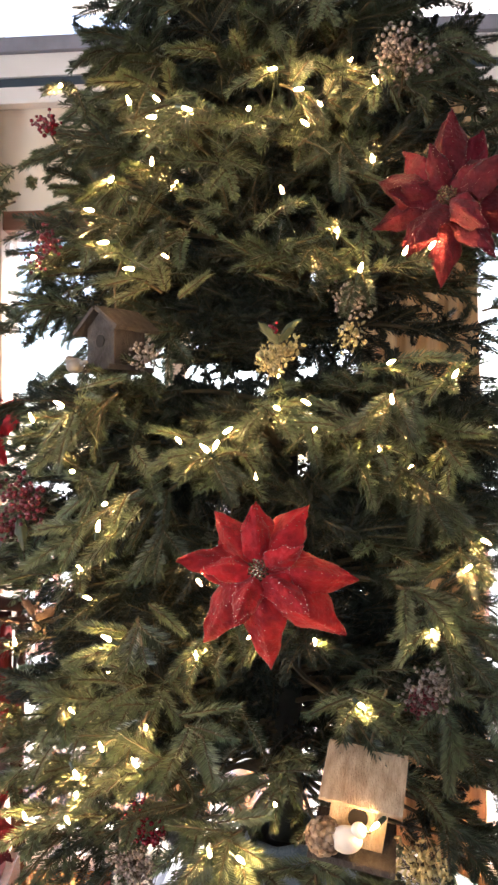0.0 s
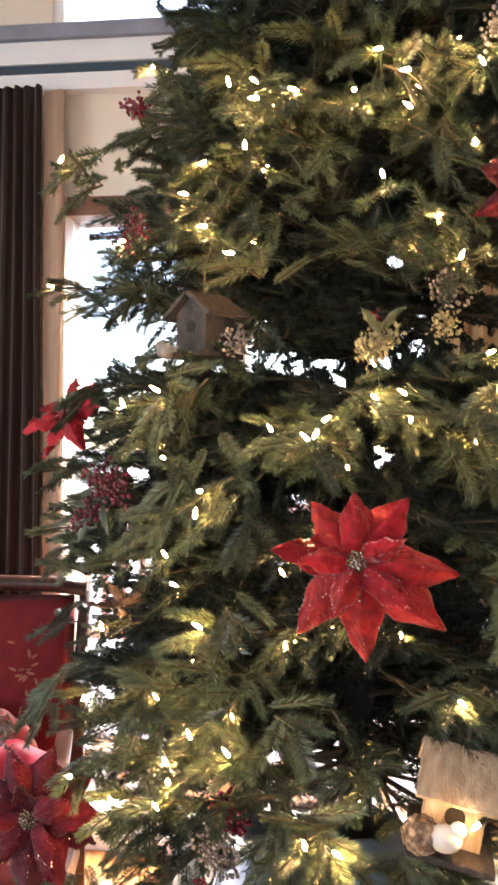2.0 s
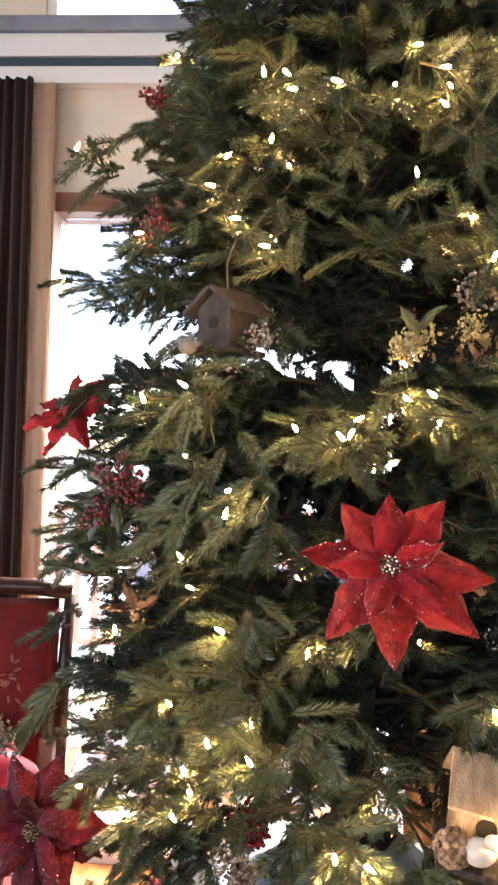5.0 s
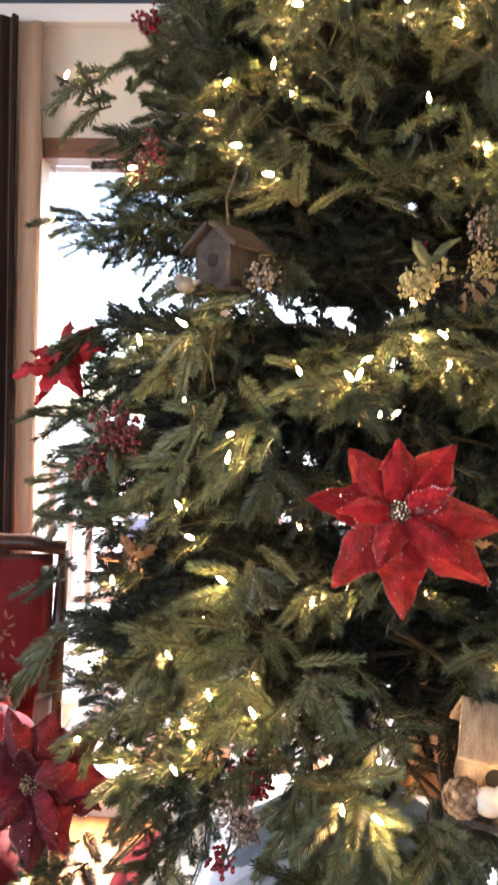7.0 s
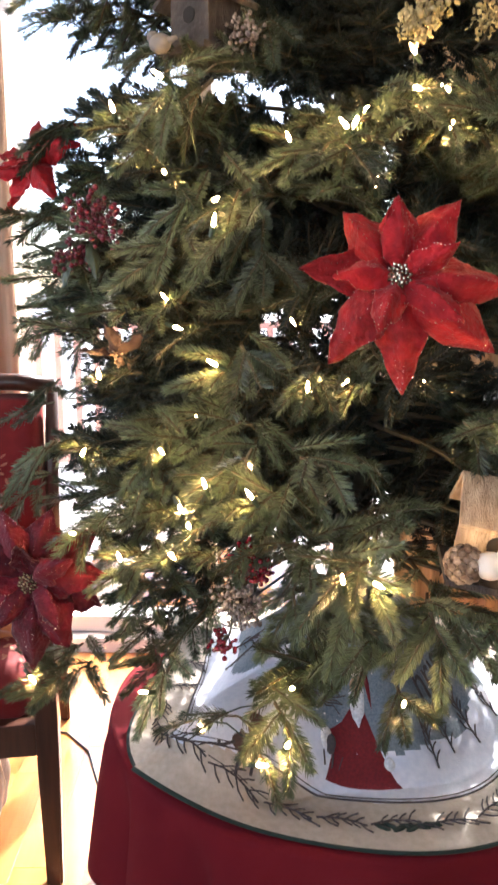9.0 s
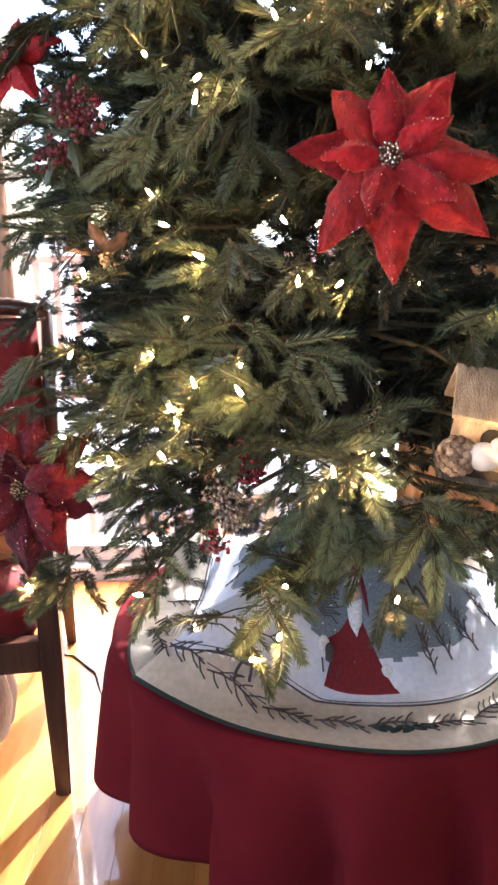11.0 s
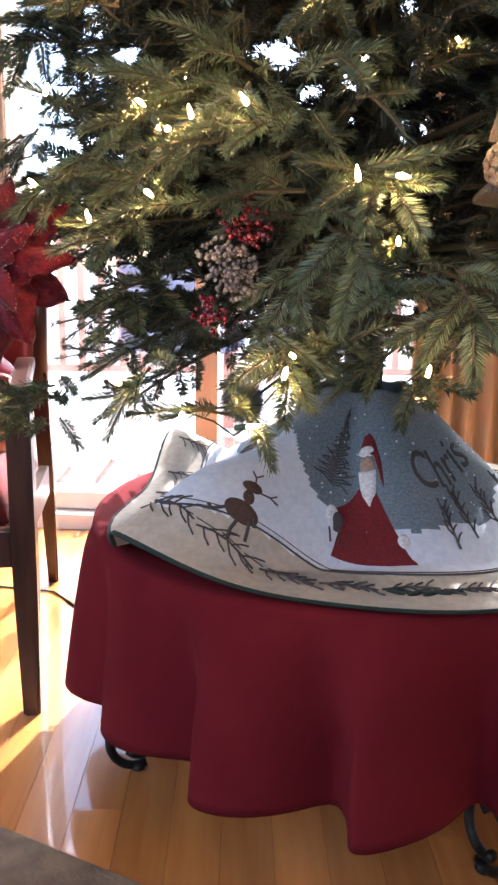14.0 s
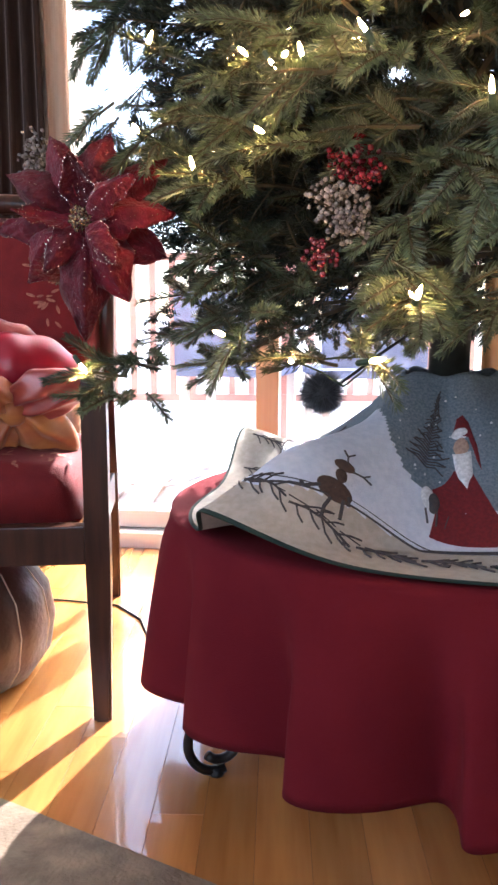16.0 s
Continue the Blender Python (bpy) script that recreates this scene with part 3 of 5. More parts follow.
for k in range(46):
    ico(bm, skirt_point(rng.uniform(-0.7, 1.4), rng.uniform(0.12, 0.29), 0.0066), rng.uniform(0.0012, 0.0022), 1)
tagged(part("stitched_snow", bm, MAT_THREAD_WHITE, skirt), kind="stuff")
for k in range(8):
    patch("woven_leaf", MAT_GREEN_FAB, oval(0, 0, 0.014, 0.005, 10, turn=rng.uniform(-0.6, 0.6)), -0.02 + 0.028 * k + rng.uniform(-0.01, 0.01), 0.428 + rng.uniform(-0.006, 0.006))


def lettering(word, th0, r0, height):
    """Stitched letters that follow the skirt."""
    fc = bpy.data.curves.new("lettering", "FONT")
    fc.body, fc.size, fc.extrude = word, height, 0.0008
    tmp = bpy.data.objects.new("lettering", fc)
    scene.collection.objects.link(tmp)
    me = bpy.data.meshes.new_from_object(tmp.evaluated_get(bpy.context.evaluated_depsgraph_get()))
    bpy.data.objects.remove(tmp)
    for v in me.vertices:
        x, y, z = v.co
        y += 0.02 * math.sin(x * 9)
        v.co = skirt_point(th0 + x / r0, r0 - y, 0.0066 + z)
    me.name = "lettering"
    return part("lettering", me, MAT_THREAD, skirt, "dark stitched lettering")


lettering("Chris", 0.24, 0.235, 0.075)

# ---------------------------------------------------------------- the tree
def spread(z):
    """Outer radius of the tree at a height."""
    pts = ((0.60, 0.50), (0.72, 0.60), (0.90, 0.66), (1.30, 0.60), (1.83, 0.52), (2.2, 0.42), (2.75, 0.08))
    for (z0, r0), (z1, r1) in zip(pts, pts[1:]):
        if z <= z1:
            return r0 + (r1 - r0) * max(0, z - z0) / (z1 - z0)
    return 0.06


class Foliage:
    """Collects needles and stems into one mesh."""

    def __init__(self):
        self.v, self.f, self.m = [], [], []

    def needle(self, p, d, side, length, width, mat):
        i = len(self.v)
        n = d.cross(side)
        mid = p + d * length * 0.45
        mid = mid - n * width * 0.6
        self.v += [p, mid + side * width, p + d * length, mid - side * width]
        self.f += [(i, i + 1, i + 2), (i, i + 2, i + 3)]
        self.m += [mat] * 2

    def stem(self, a, b, r0, r1, mat):
        d = (b - a).normalized()
        u = d.orthogonal().normalized()
        w = d.cross(u)
        i = len(self.v)
        for p, r in ((a, r0), (b, r1)):
            for k in range(4):
                t = k * math.pi / 2
                self.v.append(p + (u * math.cos(t) + w * math.sin(t)) * r)
        for k in range(4):
            self.f.append((i + k, i + (k + 1) % 4, i + 4 + (k + 1) % 4, i + 4 + k))
            self.m.append(mat)

    def twig(self, a, d, up, length, rng, mat, droop=0.25, needle=0.0190, step=0.0032, wide=0.0014):
        """A plump blunt spray: needles to both sides, above and below."""
        n = max(6, int(length / step))
        p = a.copy()
        dirv = d.normalized()
        last = p.copy()
        for k in range(n):
            u = k / n
            dirv = (dirv + Vector((0, 0, -droop * step))).normalized()
            p = p + dirv * step
            side = dirv.cross(up).normalized()
            nrm = side.cross(dirv).normalized()
            l = needle * min(1.0, 0.55 + 2.2 * u) * (1.0 - 0.30 * u * u) * rng.uniform(0.85, 1.12)
            fwd = 0.72 + 0.75 * u * u
            turn = [(-1.0, rng.uniform(-0.05, 0.30)), (1.0, rng.uniform(-0.05, 0.30))]
            turn.append((rng.uniform(-0.8, 0.8), 0.75))
            if k % 2:
                turn.append((rng.uniform(-0.8, 0.8), -0.7))
            for s, h in turn:
                dd = (dirv * fwd + side * s + nrm * h).normalized()
                self.needle(p, dd, dirv.cross(dd).normalized() if abs(s) < 0.9 else dirv.cross(dd).cross(dd).normalized(), l, wide, mat)
            if k % 5 == 4 or k == n - 1:
                self.stem(last, p, 0.0017, 0.0013, 2)
                last = p.copy()
        for k in range(7):
            dd = (dirv + side * rng.uniform(-0.7, 0.7) + nrm * rng.uniform(-0.5, 0.7)).normalized()
            self.needle(p, dd, side, needle * 0.7, wide, mat)

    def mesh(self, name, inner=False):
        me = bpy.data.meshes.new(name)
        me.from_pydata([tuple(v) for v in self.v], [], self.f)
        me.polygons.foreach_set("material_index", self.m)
        for k in (MAT_NEEDLE_SHADED if inner else MAT_NEEDLE, MAT_NEEDLE_FRESH, MAT_TWIG):
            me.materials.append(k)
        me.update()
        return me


def branch_mesh(length, seed, fresh=0.40, bare=0.58, coarse=False):
    """A main limb along +x with flat side sprays, drooping a little at its end."""
    rng = random.Random(seed)
    fo = Foliage()
    up = Vector((0, 0, 1))
    pts, p, d = [], Vector((0, 0, 0)), Vector((1, rng.uniform(-0.08, 0.08), 0.14))
    n = int(length / 0.045)
    look_of = dict(needle=0.020, step=0.0062, wide=0.0027) if coarse else {}
    for k in range(n + 1):
        pts.append(p.copy())
        d = (d + Vector((0, rng.uniform(-0.10, 0.10), -0.03))).normalized()
        p = p + d * (length - 0.09) / n
    for k in range(n):
        fo.stem(pts[k], pts[k + 1], 0.006 - 0.004 * k / n, 0.006 - 0.004 * (k + 1) / n, 2)
    for k in range(n + 1):
        u = k / n
        if u < bare:
            continue
        dirv = (pts[min(k + 1, n)] - pts[max(k - 1, 0)]).normalized()
        side = dirv.cross(up).normalized()
        for s in (-1, 1):
            if rng.random() < 0.12:
                continue
            a = rng.uniform(0.55, 1.0)
            dd = dirv * math.cos(a) + side * s * math.sin(a) + up * rng.uniform(-0.35, 0.45)
            fo.twig(pts[k], dd, (up + side * s * rng.uniform(-0.6, 0.2)).normalized(), rng.uniform(0.056, 0.086) * (1.1 - 0.2 * u) * (1.25 if coarse else 1), rng,
                    1 if u > 0.7 and rng.random() < fresh else 0, rng.uniform(0.5, 4.0), **look_of)
        if rng.random() < 0.35:
            fo.twig(pts[k], dirv + up * rng.uniform(0.3, 0.9), side, rng.uniform(0.05, 0.075), rng, 0, 1.0, **look_of)
    dirv = (pts[-1] - pts[-2]).normalized()
    fo.twig(pts[-1], dirv + up * rng.uniform(-0.2, 0.2), up, rng.uniform(0.07, 0.09), rng, 1 if rng.random() < fresh + 0.2 else 0, 2.0)
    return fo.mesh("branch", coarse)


def spray_mesh(seed, mat, count=3):
    """A short fan of tip sprays, along +x."""
    rng = random.Random(seed)
    fo = Foliage()
    up = Vector((0, 0, 1))
    fo.stem(Vector((-0.045, 0, -0.006)), Vector((0, 0, 0)), 0.0022, 0.0018, 2)
    for k in range(count):
        a = (k - (count - 1) / 2) * 0.62 + rng.uniform(-0.15, 0.15)
        fo.twig(Vector((-0.03 * abs(k - 1), 0, 0)), Vector((math.cos(a), math.sin(a), rng.uniform(-0.15, 0.2))), up, rng.uniform(0.056, 0.084), rng, mat, rng.uniform(1, 6), 0.0200, 0.0030, 0.0014)
    return fo.mesh("branch")


tree = empty("christmas_tree", Matrix.Translation(AXIS + Vector((0, 0, TABLE_Z))), "tall dense artificial spruce tree standing on the round table", "christmas tree")
BASE = TABLE_Z
bm = bmesh.new()
tube(bm, [(0, 0, 0.0), (0, 0, 0.9), (0.004, 0.002, 1.6), (0, 0, 2.28)], [0.036, 0.034, 0.020, 0.008], 14)
smooth(part("trunk", bm, MAT_TRUNK, tree, "black metal trunk pole"))
bm = bmesh.new()
lathe(bm, ((0.046, 0.004), (0.046, 0.20), (0.038, 0.215)), 20)
for a in (0.5, 2.07, 3.64, 5.21):
    tube(bm, [(0.03 * math.cos(a), 0.03 * math.sin(a), 0.17), (0.07 * math.cos(a), 0.07 * math.sin(a), 0.12), (0.15 * math.cos(a), 0.15 * math.sin(a), 0.02), (0.17 * math.cos(a), 0.17 * math.sin(a), 0.012)], 0.007, 6)
smooth(part("stand", bm, MAT_IRON, tree, "black metal stand with thumb screws"))

rng = random.Random(5)
MESHES = {}
for L in (0.30, 0.42, 0.52, 0.60):
    MESHES[L] = [branch_mesh(L, int(L * 100) * 10 + s) for s in range(5)]
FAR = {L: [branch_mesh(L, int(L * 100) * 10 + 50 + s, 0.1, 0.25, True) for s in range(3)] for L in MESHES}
# openings through the boughs, cut along the camera's lines of sight so daylight shows: start and end (x, z) on the near
# and far side, and half width
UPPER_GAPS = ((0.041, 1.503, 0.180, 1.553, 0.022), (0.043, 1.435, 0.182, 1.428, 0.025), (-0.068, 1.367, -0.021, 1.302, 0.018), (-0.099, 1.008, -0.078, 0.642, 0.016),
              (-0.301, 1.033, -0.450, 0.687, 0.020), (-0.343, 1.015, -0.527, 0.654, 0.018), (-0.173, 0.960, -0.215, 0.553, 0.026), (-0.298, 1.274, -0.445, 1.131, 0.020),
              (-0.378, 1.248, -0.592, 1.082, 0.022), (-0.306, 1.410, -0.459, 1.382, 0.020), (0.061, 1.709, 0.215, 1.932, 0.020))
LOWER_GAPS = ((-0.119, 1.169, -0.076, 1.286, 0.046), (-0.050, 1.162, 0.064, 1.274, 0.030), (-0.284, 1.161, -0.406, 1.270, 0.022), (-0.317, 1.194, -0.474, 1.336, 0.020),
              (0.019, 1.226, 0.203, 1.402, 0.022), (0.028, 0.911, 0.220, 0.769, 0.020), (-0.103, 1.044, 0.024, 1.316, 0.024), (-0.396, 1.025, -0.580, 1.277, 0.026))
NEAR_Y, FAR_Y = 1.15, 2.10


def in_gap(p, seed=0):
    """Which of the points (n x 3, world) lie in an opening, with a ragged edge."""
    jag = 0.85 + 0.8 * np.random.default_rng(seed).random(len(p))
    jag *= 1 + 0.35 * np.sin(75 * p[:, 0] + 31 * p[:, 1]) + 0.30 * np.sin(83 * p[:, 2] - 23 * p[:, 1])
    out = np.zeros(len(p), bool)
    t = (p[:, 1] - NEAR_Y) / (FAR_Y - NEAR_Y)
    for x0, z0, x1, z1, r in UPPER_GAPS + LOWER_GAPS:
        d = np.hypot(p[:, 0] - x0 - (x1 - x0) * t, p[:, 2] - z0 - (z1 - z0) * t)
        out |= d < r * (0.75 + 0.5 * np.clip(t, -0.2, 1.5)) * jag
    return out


GEO = {}


def geometry(me):
    """Vertices, faces, face materials and face centres of a mesh, kept for reuse."""
    if me.name not in GEO:
        co = np.empty(len(me.vertices) * 3)
        me.vertices.foreach_get("co", co)
        co = co.reshape(-1, 3)
        ce = np.empty(len(me.polygons) * 3)
        me.polygons.foreach_get("center", ce)
        GEO[me.name] = (co, [tuple(p.vertices) for p in me.polygons], [p.material_index for p in me.polygons], ce.reshape(-1, 3))
    return GEO[me.name]


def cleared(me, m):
    """The mesh itself, or a copy without the needles that would block a line-of-sight opening. m: its place in the
    tree.
    """
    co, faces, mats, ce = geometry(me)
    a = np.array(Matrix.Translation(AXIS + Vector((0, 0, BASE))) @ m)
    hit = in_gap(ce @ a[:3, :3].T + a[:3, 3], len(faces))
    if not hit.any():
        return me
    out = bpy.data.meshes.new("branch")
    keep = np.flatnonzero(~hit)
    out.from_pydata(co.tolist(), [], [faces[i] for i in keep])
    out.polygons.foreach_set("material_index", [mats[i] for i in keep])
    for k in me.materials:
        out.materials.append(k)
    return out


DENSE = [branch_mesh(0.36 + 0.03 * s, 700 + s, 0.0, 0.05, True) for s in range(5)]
SPRAYS = [spray_mesh(900 + s, 0 if s % 3 == 0 else 1, 3 + s % 3) for s in range(9)]


PARKED = []


def put_branch(me, z, az, pitch, roll, scale, r0=0.02):
    m = (Matrix.Translation((0, 0, z - BASE)) @ Matrix.Rotation(az, 4, "Z") @ Matrix.Rotation(-pitch, 4, "Y") @ Matrix.Translation((r0, 0, 0))
                       @ Matrix.Rotation(roll, 4, "X") @ Matrix.Diagonal((scale, scale, scale, 1)))
    if math.sin(az) > 0.15 or r0 != 0.02:                       # far side of the tree: joined
        PARKED.append((me, m))
    else:
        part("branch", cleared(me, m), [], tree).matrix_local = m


def joined(name, items):
    """One mesh out of many placed meshes."""
    vs, fs, ms, at = [], [], [], 0
    for me, m in items:
        co, faces, mats, ce = geometry(me)
        a = np.array(m)
        base = np.array(AXIS) + np.array((0, 0, BASE))
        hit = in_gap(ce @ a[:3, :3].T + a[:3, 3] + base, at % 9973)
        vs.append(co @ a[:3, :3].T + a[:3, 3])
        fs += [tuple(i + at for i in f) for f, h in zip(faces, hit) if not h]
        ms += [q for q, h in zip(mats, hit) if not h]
        at += len(co)
    out = bpy.data.meshes.new(name)
    out.from_pydata(np.concatenate(vs).tolist(), [], fs)
    for k in (MAT_NEEDLE_SHADED, MAT_NEEDLE_FRESH, MAT_TWIG):
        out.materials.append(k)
    out.polygons.foreach_set("material_index", ms)
    return out


TIERS = (0.80, 0.85, 0.90, 0.98, 1.06, 1.22, 1.30, 1.38, 1.46, 1.54, 1.74, 1.82, 1.90, 1.99, 2.08, 2.17, 2.26, 2.36, 2.47, 2.58)
for ti, z in enumerate(TIERS):
    R = spread(z)
    n = 13 if z < 1.6 else (13 if z < 2.1 else 9)
    for k in range(n):
        az = 2 * math.pi * (k + 0.5 * (ti % 2)) / n + rng.uniform(-0.15, 0.15)
        reach = R * rng.uniform(0.86, 1.0)
        L = min(MESHES, key=lambda q: abs(q - reach))
        sc = max(0.8, min(1.25, reach / L))
        pitch = rng.uniform(-0.02, 0.14) if z > 0.86 else rng.uniform(-0.12, 0.02)
        put_branch(rng.choice((FAR if math.sin(az) > 0.15 else MESHES)[L]), z + rng.uniform(-0.025, 0.025), az, pitch, rng.uniform(-0.5, 0.5), sc)

# dense knot of inner limbs above the middle, standing in for a dark shape
for k in range(40):
    put_branch(rng.choice(DENSE), 1.61 + 0.0045 * k, math.pi * 1.5 + rng.uniform(-0.75, 0.25), rng.uniform(0.0, 0.15), rng.uniform(-0.9, 0.9), 0.72, 0.018)
# room kept free before ornaments: centre (x, z) and reach
KEEP = ((0.012, 1.306, 0.125), (0.30, 1.83, 0.11), (-0.458, 0.89, 0.11), (0.125, 0.985, 0.075), (-0.205, 1.64, 0.065), (0.045, 1.59, 0.05), (-0.16, 0.90, 0.055), (0.22, 0.93, 0.05), (0.24, 1.125, 0.05))


def free(x, z):
    return all(math.hypot(x - cx, z - cz) > r for cx, cz, r in KEEP)


# tip sprays all over the near side
for k in range(270):
    z = 0.80 + 1.55 * ((k + rng.random()) / 270)
    if 1.56 < z < 1.71:
        continue
    az = math.pi * 1.5 + rng.uniform(-1.75, 1.5)
    R = spread(z) * rng.uniform(0.80, 1.02)
    if not free(AXIS.x + R * math.cos(az), z):
        continue
    me = SPRAYS[rng.randrange(len(SPRAYS))]
    m = (Matrix.Translation((R * math.cos(az), R * math.sin(az), z - BASE)) @ Matrix.Rotation(az + rng.uniform(-0.8, 0.8), 4, "Z") @ Matrix.Rotation(rng.uniform(-0.15, 0.95), 4, "Y")
                       @ Matrix.Rotation(rng.uniform(-0.9, 0.9), 4, "X") @ Matrix.Diagonal((1.15, 1.15, 1.15, 1)))
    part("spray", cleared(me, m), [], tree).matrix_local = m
# inner limbs close to the trunk, with the tree's shade in their needle colour
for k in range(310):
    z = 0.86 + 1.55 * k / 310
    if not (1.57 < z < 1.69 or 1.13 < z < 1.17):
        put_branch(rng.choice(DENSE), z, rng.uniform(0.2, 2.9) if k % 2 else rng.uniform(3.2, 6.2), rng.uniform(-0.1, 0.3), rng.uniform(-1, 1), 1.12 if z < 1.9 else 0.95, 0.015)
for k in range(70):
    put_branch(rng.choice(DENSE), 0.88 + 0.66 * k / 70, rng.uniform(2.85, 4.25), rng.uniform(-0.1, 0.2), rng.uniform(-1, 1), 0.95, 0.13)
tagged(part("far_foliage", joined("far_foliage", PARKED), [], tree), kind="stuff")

# ---------------------------------------------------------------- light string
HIGH = ((-0.164, 1.116, 1.952), (-0.136, 1.172, 1.989), (-0.122, 1.070, 1.914), (-0.080, 1.014, 1.901), (0.005, 1.060, 1.920), (0.043, 1.088, 1.988), (0.080, 1.080, 1.955),
        (0.140, 1.092, 1.993), (0.190, 1.130, 1.985), (0.090, 1.130, 1.925), (0.120, 1.231, 1.999), (0.190, 1.180, 1.890), (-0.149, 1.250, 1.915), (-0.121, 1.286, 1.892),
        (-0.218, 1.258, 1.892), (-0.230, 1.188, 1.824), (-0.190, 1.087, 1.748), (-0.151, 1.050, 1.702), (-0.135, 1.354, 1.793), (0.053, 1.138, 1.831), (0.132, 1.144, 1.776),
        (0.163, 1.146, 1.717), (0.230, 1.160, 1.745), (0.264, 1.139, 1.749), (-0.492, 1.401, 1.727), (-0.470, 1.348, 1.930), (-0.366, 1.345, 1.795), (-0.30, 1.28, 2.06))
MIDDLE = ((-0.040, 1.026, 1.471), (-0.033, 1.067, 1.483), (-0.052, 1.013, 1.458), (0.010, 1.176, 1.418), (0.186, 1.147, 1.463), (0.236, 1.200, 1.430), (0.204, 1.156, 1.585),
          (0.290, 1.120, 1.560), (0.182, 1.002, 1.516), (0.037, 1.101, 1.520), (0.088, 1.140, 1.525), (0.097, 1.150, 1.493), (0.044, 1.134, 1.565), (-0.251, 1.076, 1.522),
          (-0.256, 1.157, 1.432), (-0.319, 1.175, 1.506), (-0.101, 1.171, 1.473), (-0.195, 1.064, 1.389), (-0.195, 1.020, 1.358), (-0.263, 1.247, 1.277), (-0.252, 1.210, 1.242),
          (-0.088, 1.317, 1.250), (0.330, 1.130, 1.330), (0.300, 1.080, 1.300), (0.250, 1.100, 1.210))
LOW = ((0.003, 1.331, 1.156), (-0.078, 1.139, 1.165), (0.101, 1.263, 1.162), (-0.278, 1.205, 1.078), (-0.375, 1.176, 1.074), (-0.227, 1.260, 1.113), (-0.152, 1.148, 1.067),
       (-0.209, 1.119, 1.042), (-0.228, 1.037, 1.018), (-0.151, 1.055, 1.044), (-0.241, 1.085, 1.028), (0.135, 1.000, 1.140), (-0.193, 1.100, 1.200), (-0.350, 1.185, 1.175),
       (-0.324, 1.146, 0.936), (-0.383, 1.143, 0.975), (-0.052, 0.973, 0.967), (-0.019, 0.962, 0.971), (0.035, 1.220, 0.920), (0.035, 1.030, 0.785), (-0.117, 0.928, 0.795),
       (-0.100, 1.050, 0.800), (-0.218, 1.079, 0.734), (-0.148, 0.980, 0.740), (-0.255, 1.090, 0.966), (-0.480, 1.250, 0.720), (-0.290, 1.120, 0.760), (0.200, 1.050, 0.860), (0.150, 0.960, 1.010))
lights = empty("string_lights", Matrix(), "lit warm white mini lights strung over the tree", "string lights")


def bulb_mesh(seed):
    rng = random.Random(seed)
    bm = bmesh.new()
    lathe(bm, ((0.0015, -0.014), (0.0032, -0.012), (0.0034, -0.001), (0.0030, 0.0)), 8)
    for f in bm.faces:
        f.material_index = 1
    n0 = len(bm.faces)
    lathe(bm, ((0.0016, 0.0003), (0.0023, 0.003), (0.0022, 0.007), (0.0013, 0.011), (0.0004, 0.014)), 8)
    bm.faces.ensure_lookup_table()
    for f in bm.faces[n0:]:
        f.material_index = 0
        f.smooth = True
    me = bpy.data.meshes.new("bulb")
    bm.to_mesh(me)
    bm.free()
    me.materials.append(MAT_BULB)
    me.materials.append(MAT_SOCKET)
    return me


BULB = bulb_mesh(1)


def put_spray(p, out, i):
    """A tip spray of needles that carries a bulb."""
    az = math.atan2(out.y, out.x) + rng.uniform(-0.9, 0.9)
    ob = part("branch", SPRAYS[i % len(SPRAYS)], [], tree)
    ob.matrix_local = Matrix.Translation(Vector(p) - AXIS - Vector((0, 0, BASE)) - out * 0.020 + Vector((0, 0, rng.uniform(-0.016, 0.006)))) @ Matrix.Rotation(az, 4, "Z") @ Matrix.Rotation(rng.uniform(-0.15, 0.75), 4, "Y") @ Matrix.Rotation(rng.uniform(-0.7, 0.7), 4, "X")


for q in ((-0.16, 1.205, 1.588), (-0.235, 1.20, 1.582), (-0.13, 1.215, 1.625), (-0.275, 1.23, 1.60), (-0.20, 1.19, 1.565)):
    put_spray(Vector(q), Vector((-0.3, -0.95, 0)), int(q[0] * -100) * 3)
# fresh light green tips hanging low at the front
for i, q in ((1, (-0.085, 1.10, 0.775)), (2, (-0.060, 1.11, 0.792)), (4, (-0.005, 1.12, 0.790)), (8, (0.085, 1.15, 0.800))):
    put_spray(Vector(q), Vector((-0.1, -0.99, 0)), i)
prev = None
for i, p in enumerate(HIGH + MIDDLE + LOW):
    p = Vector(p)
    out = Vector((p.x - AXIS.x, p.y - AXIS.y, 0)).normalized()
    b = part("bulb", BULB, [], lights)
    b.matrix_world = Matrix.Translation(p) @ Euler((rng.uniform(0.3, 2.6), 0, rng.uniform(-1.5, 1.5))).to_matrix().to_4x4()
    if free(p.x, p.z):
        put_spray(p, out, i)
    if p.x < -0.36:
        for q in range(3):
            put_spray(p + Vector((rng.uniform(-0.02, 0.10), rng.uniform(-0.02, 0.08), rng.uniform(-0.05, 0.04))), out, i + q)
    if prev is not None and (prev - p).length < 0.15:
        mid = (prev + p) / 2 - out * 0.07 + Vector((0, 0, -0.03))
        bm = bmesh.new()
        tube(bm, [prev - out * 0.012, (prev + mid) / 2 - out * 0.02, mid, (p + mid) / 2 - out * 0.02, p - out * 0.012], 0.0012, 5)
        part("wire", bm, MAT_WIRE, lights)
    prev = p

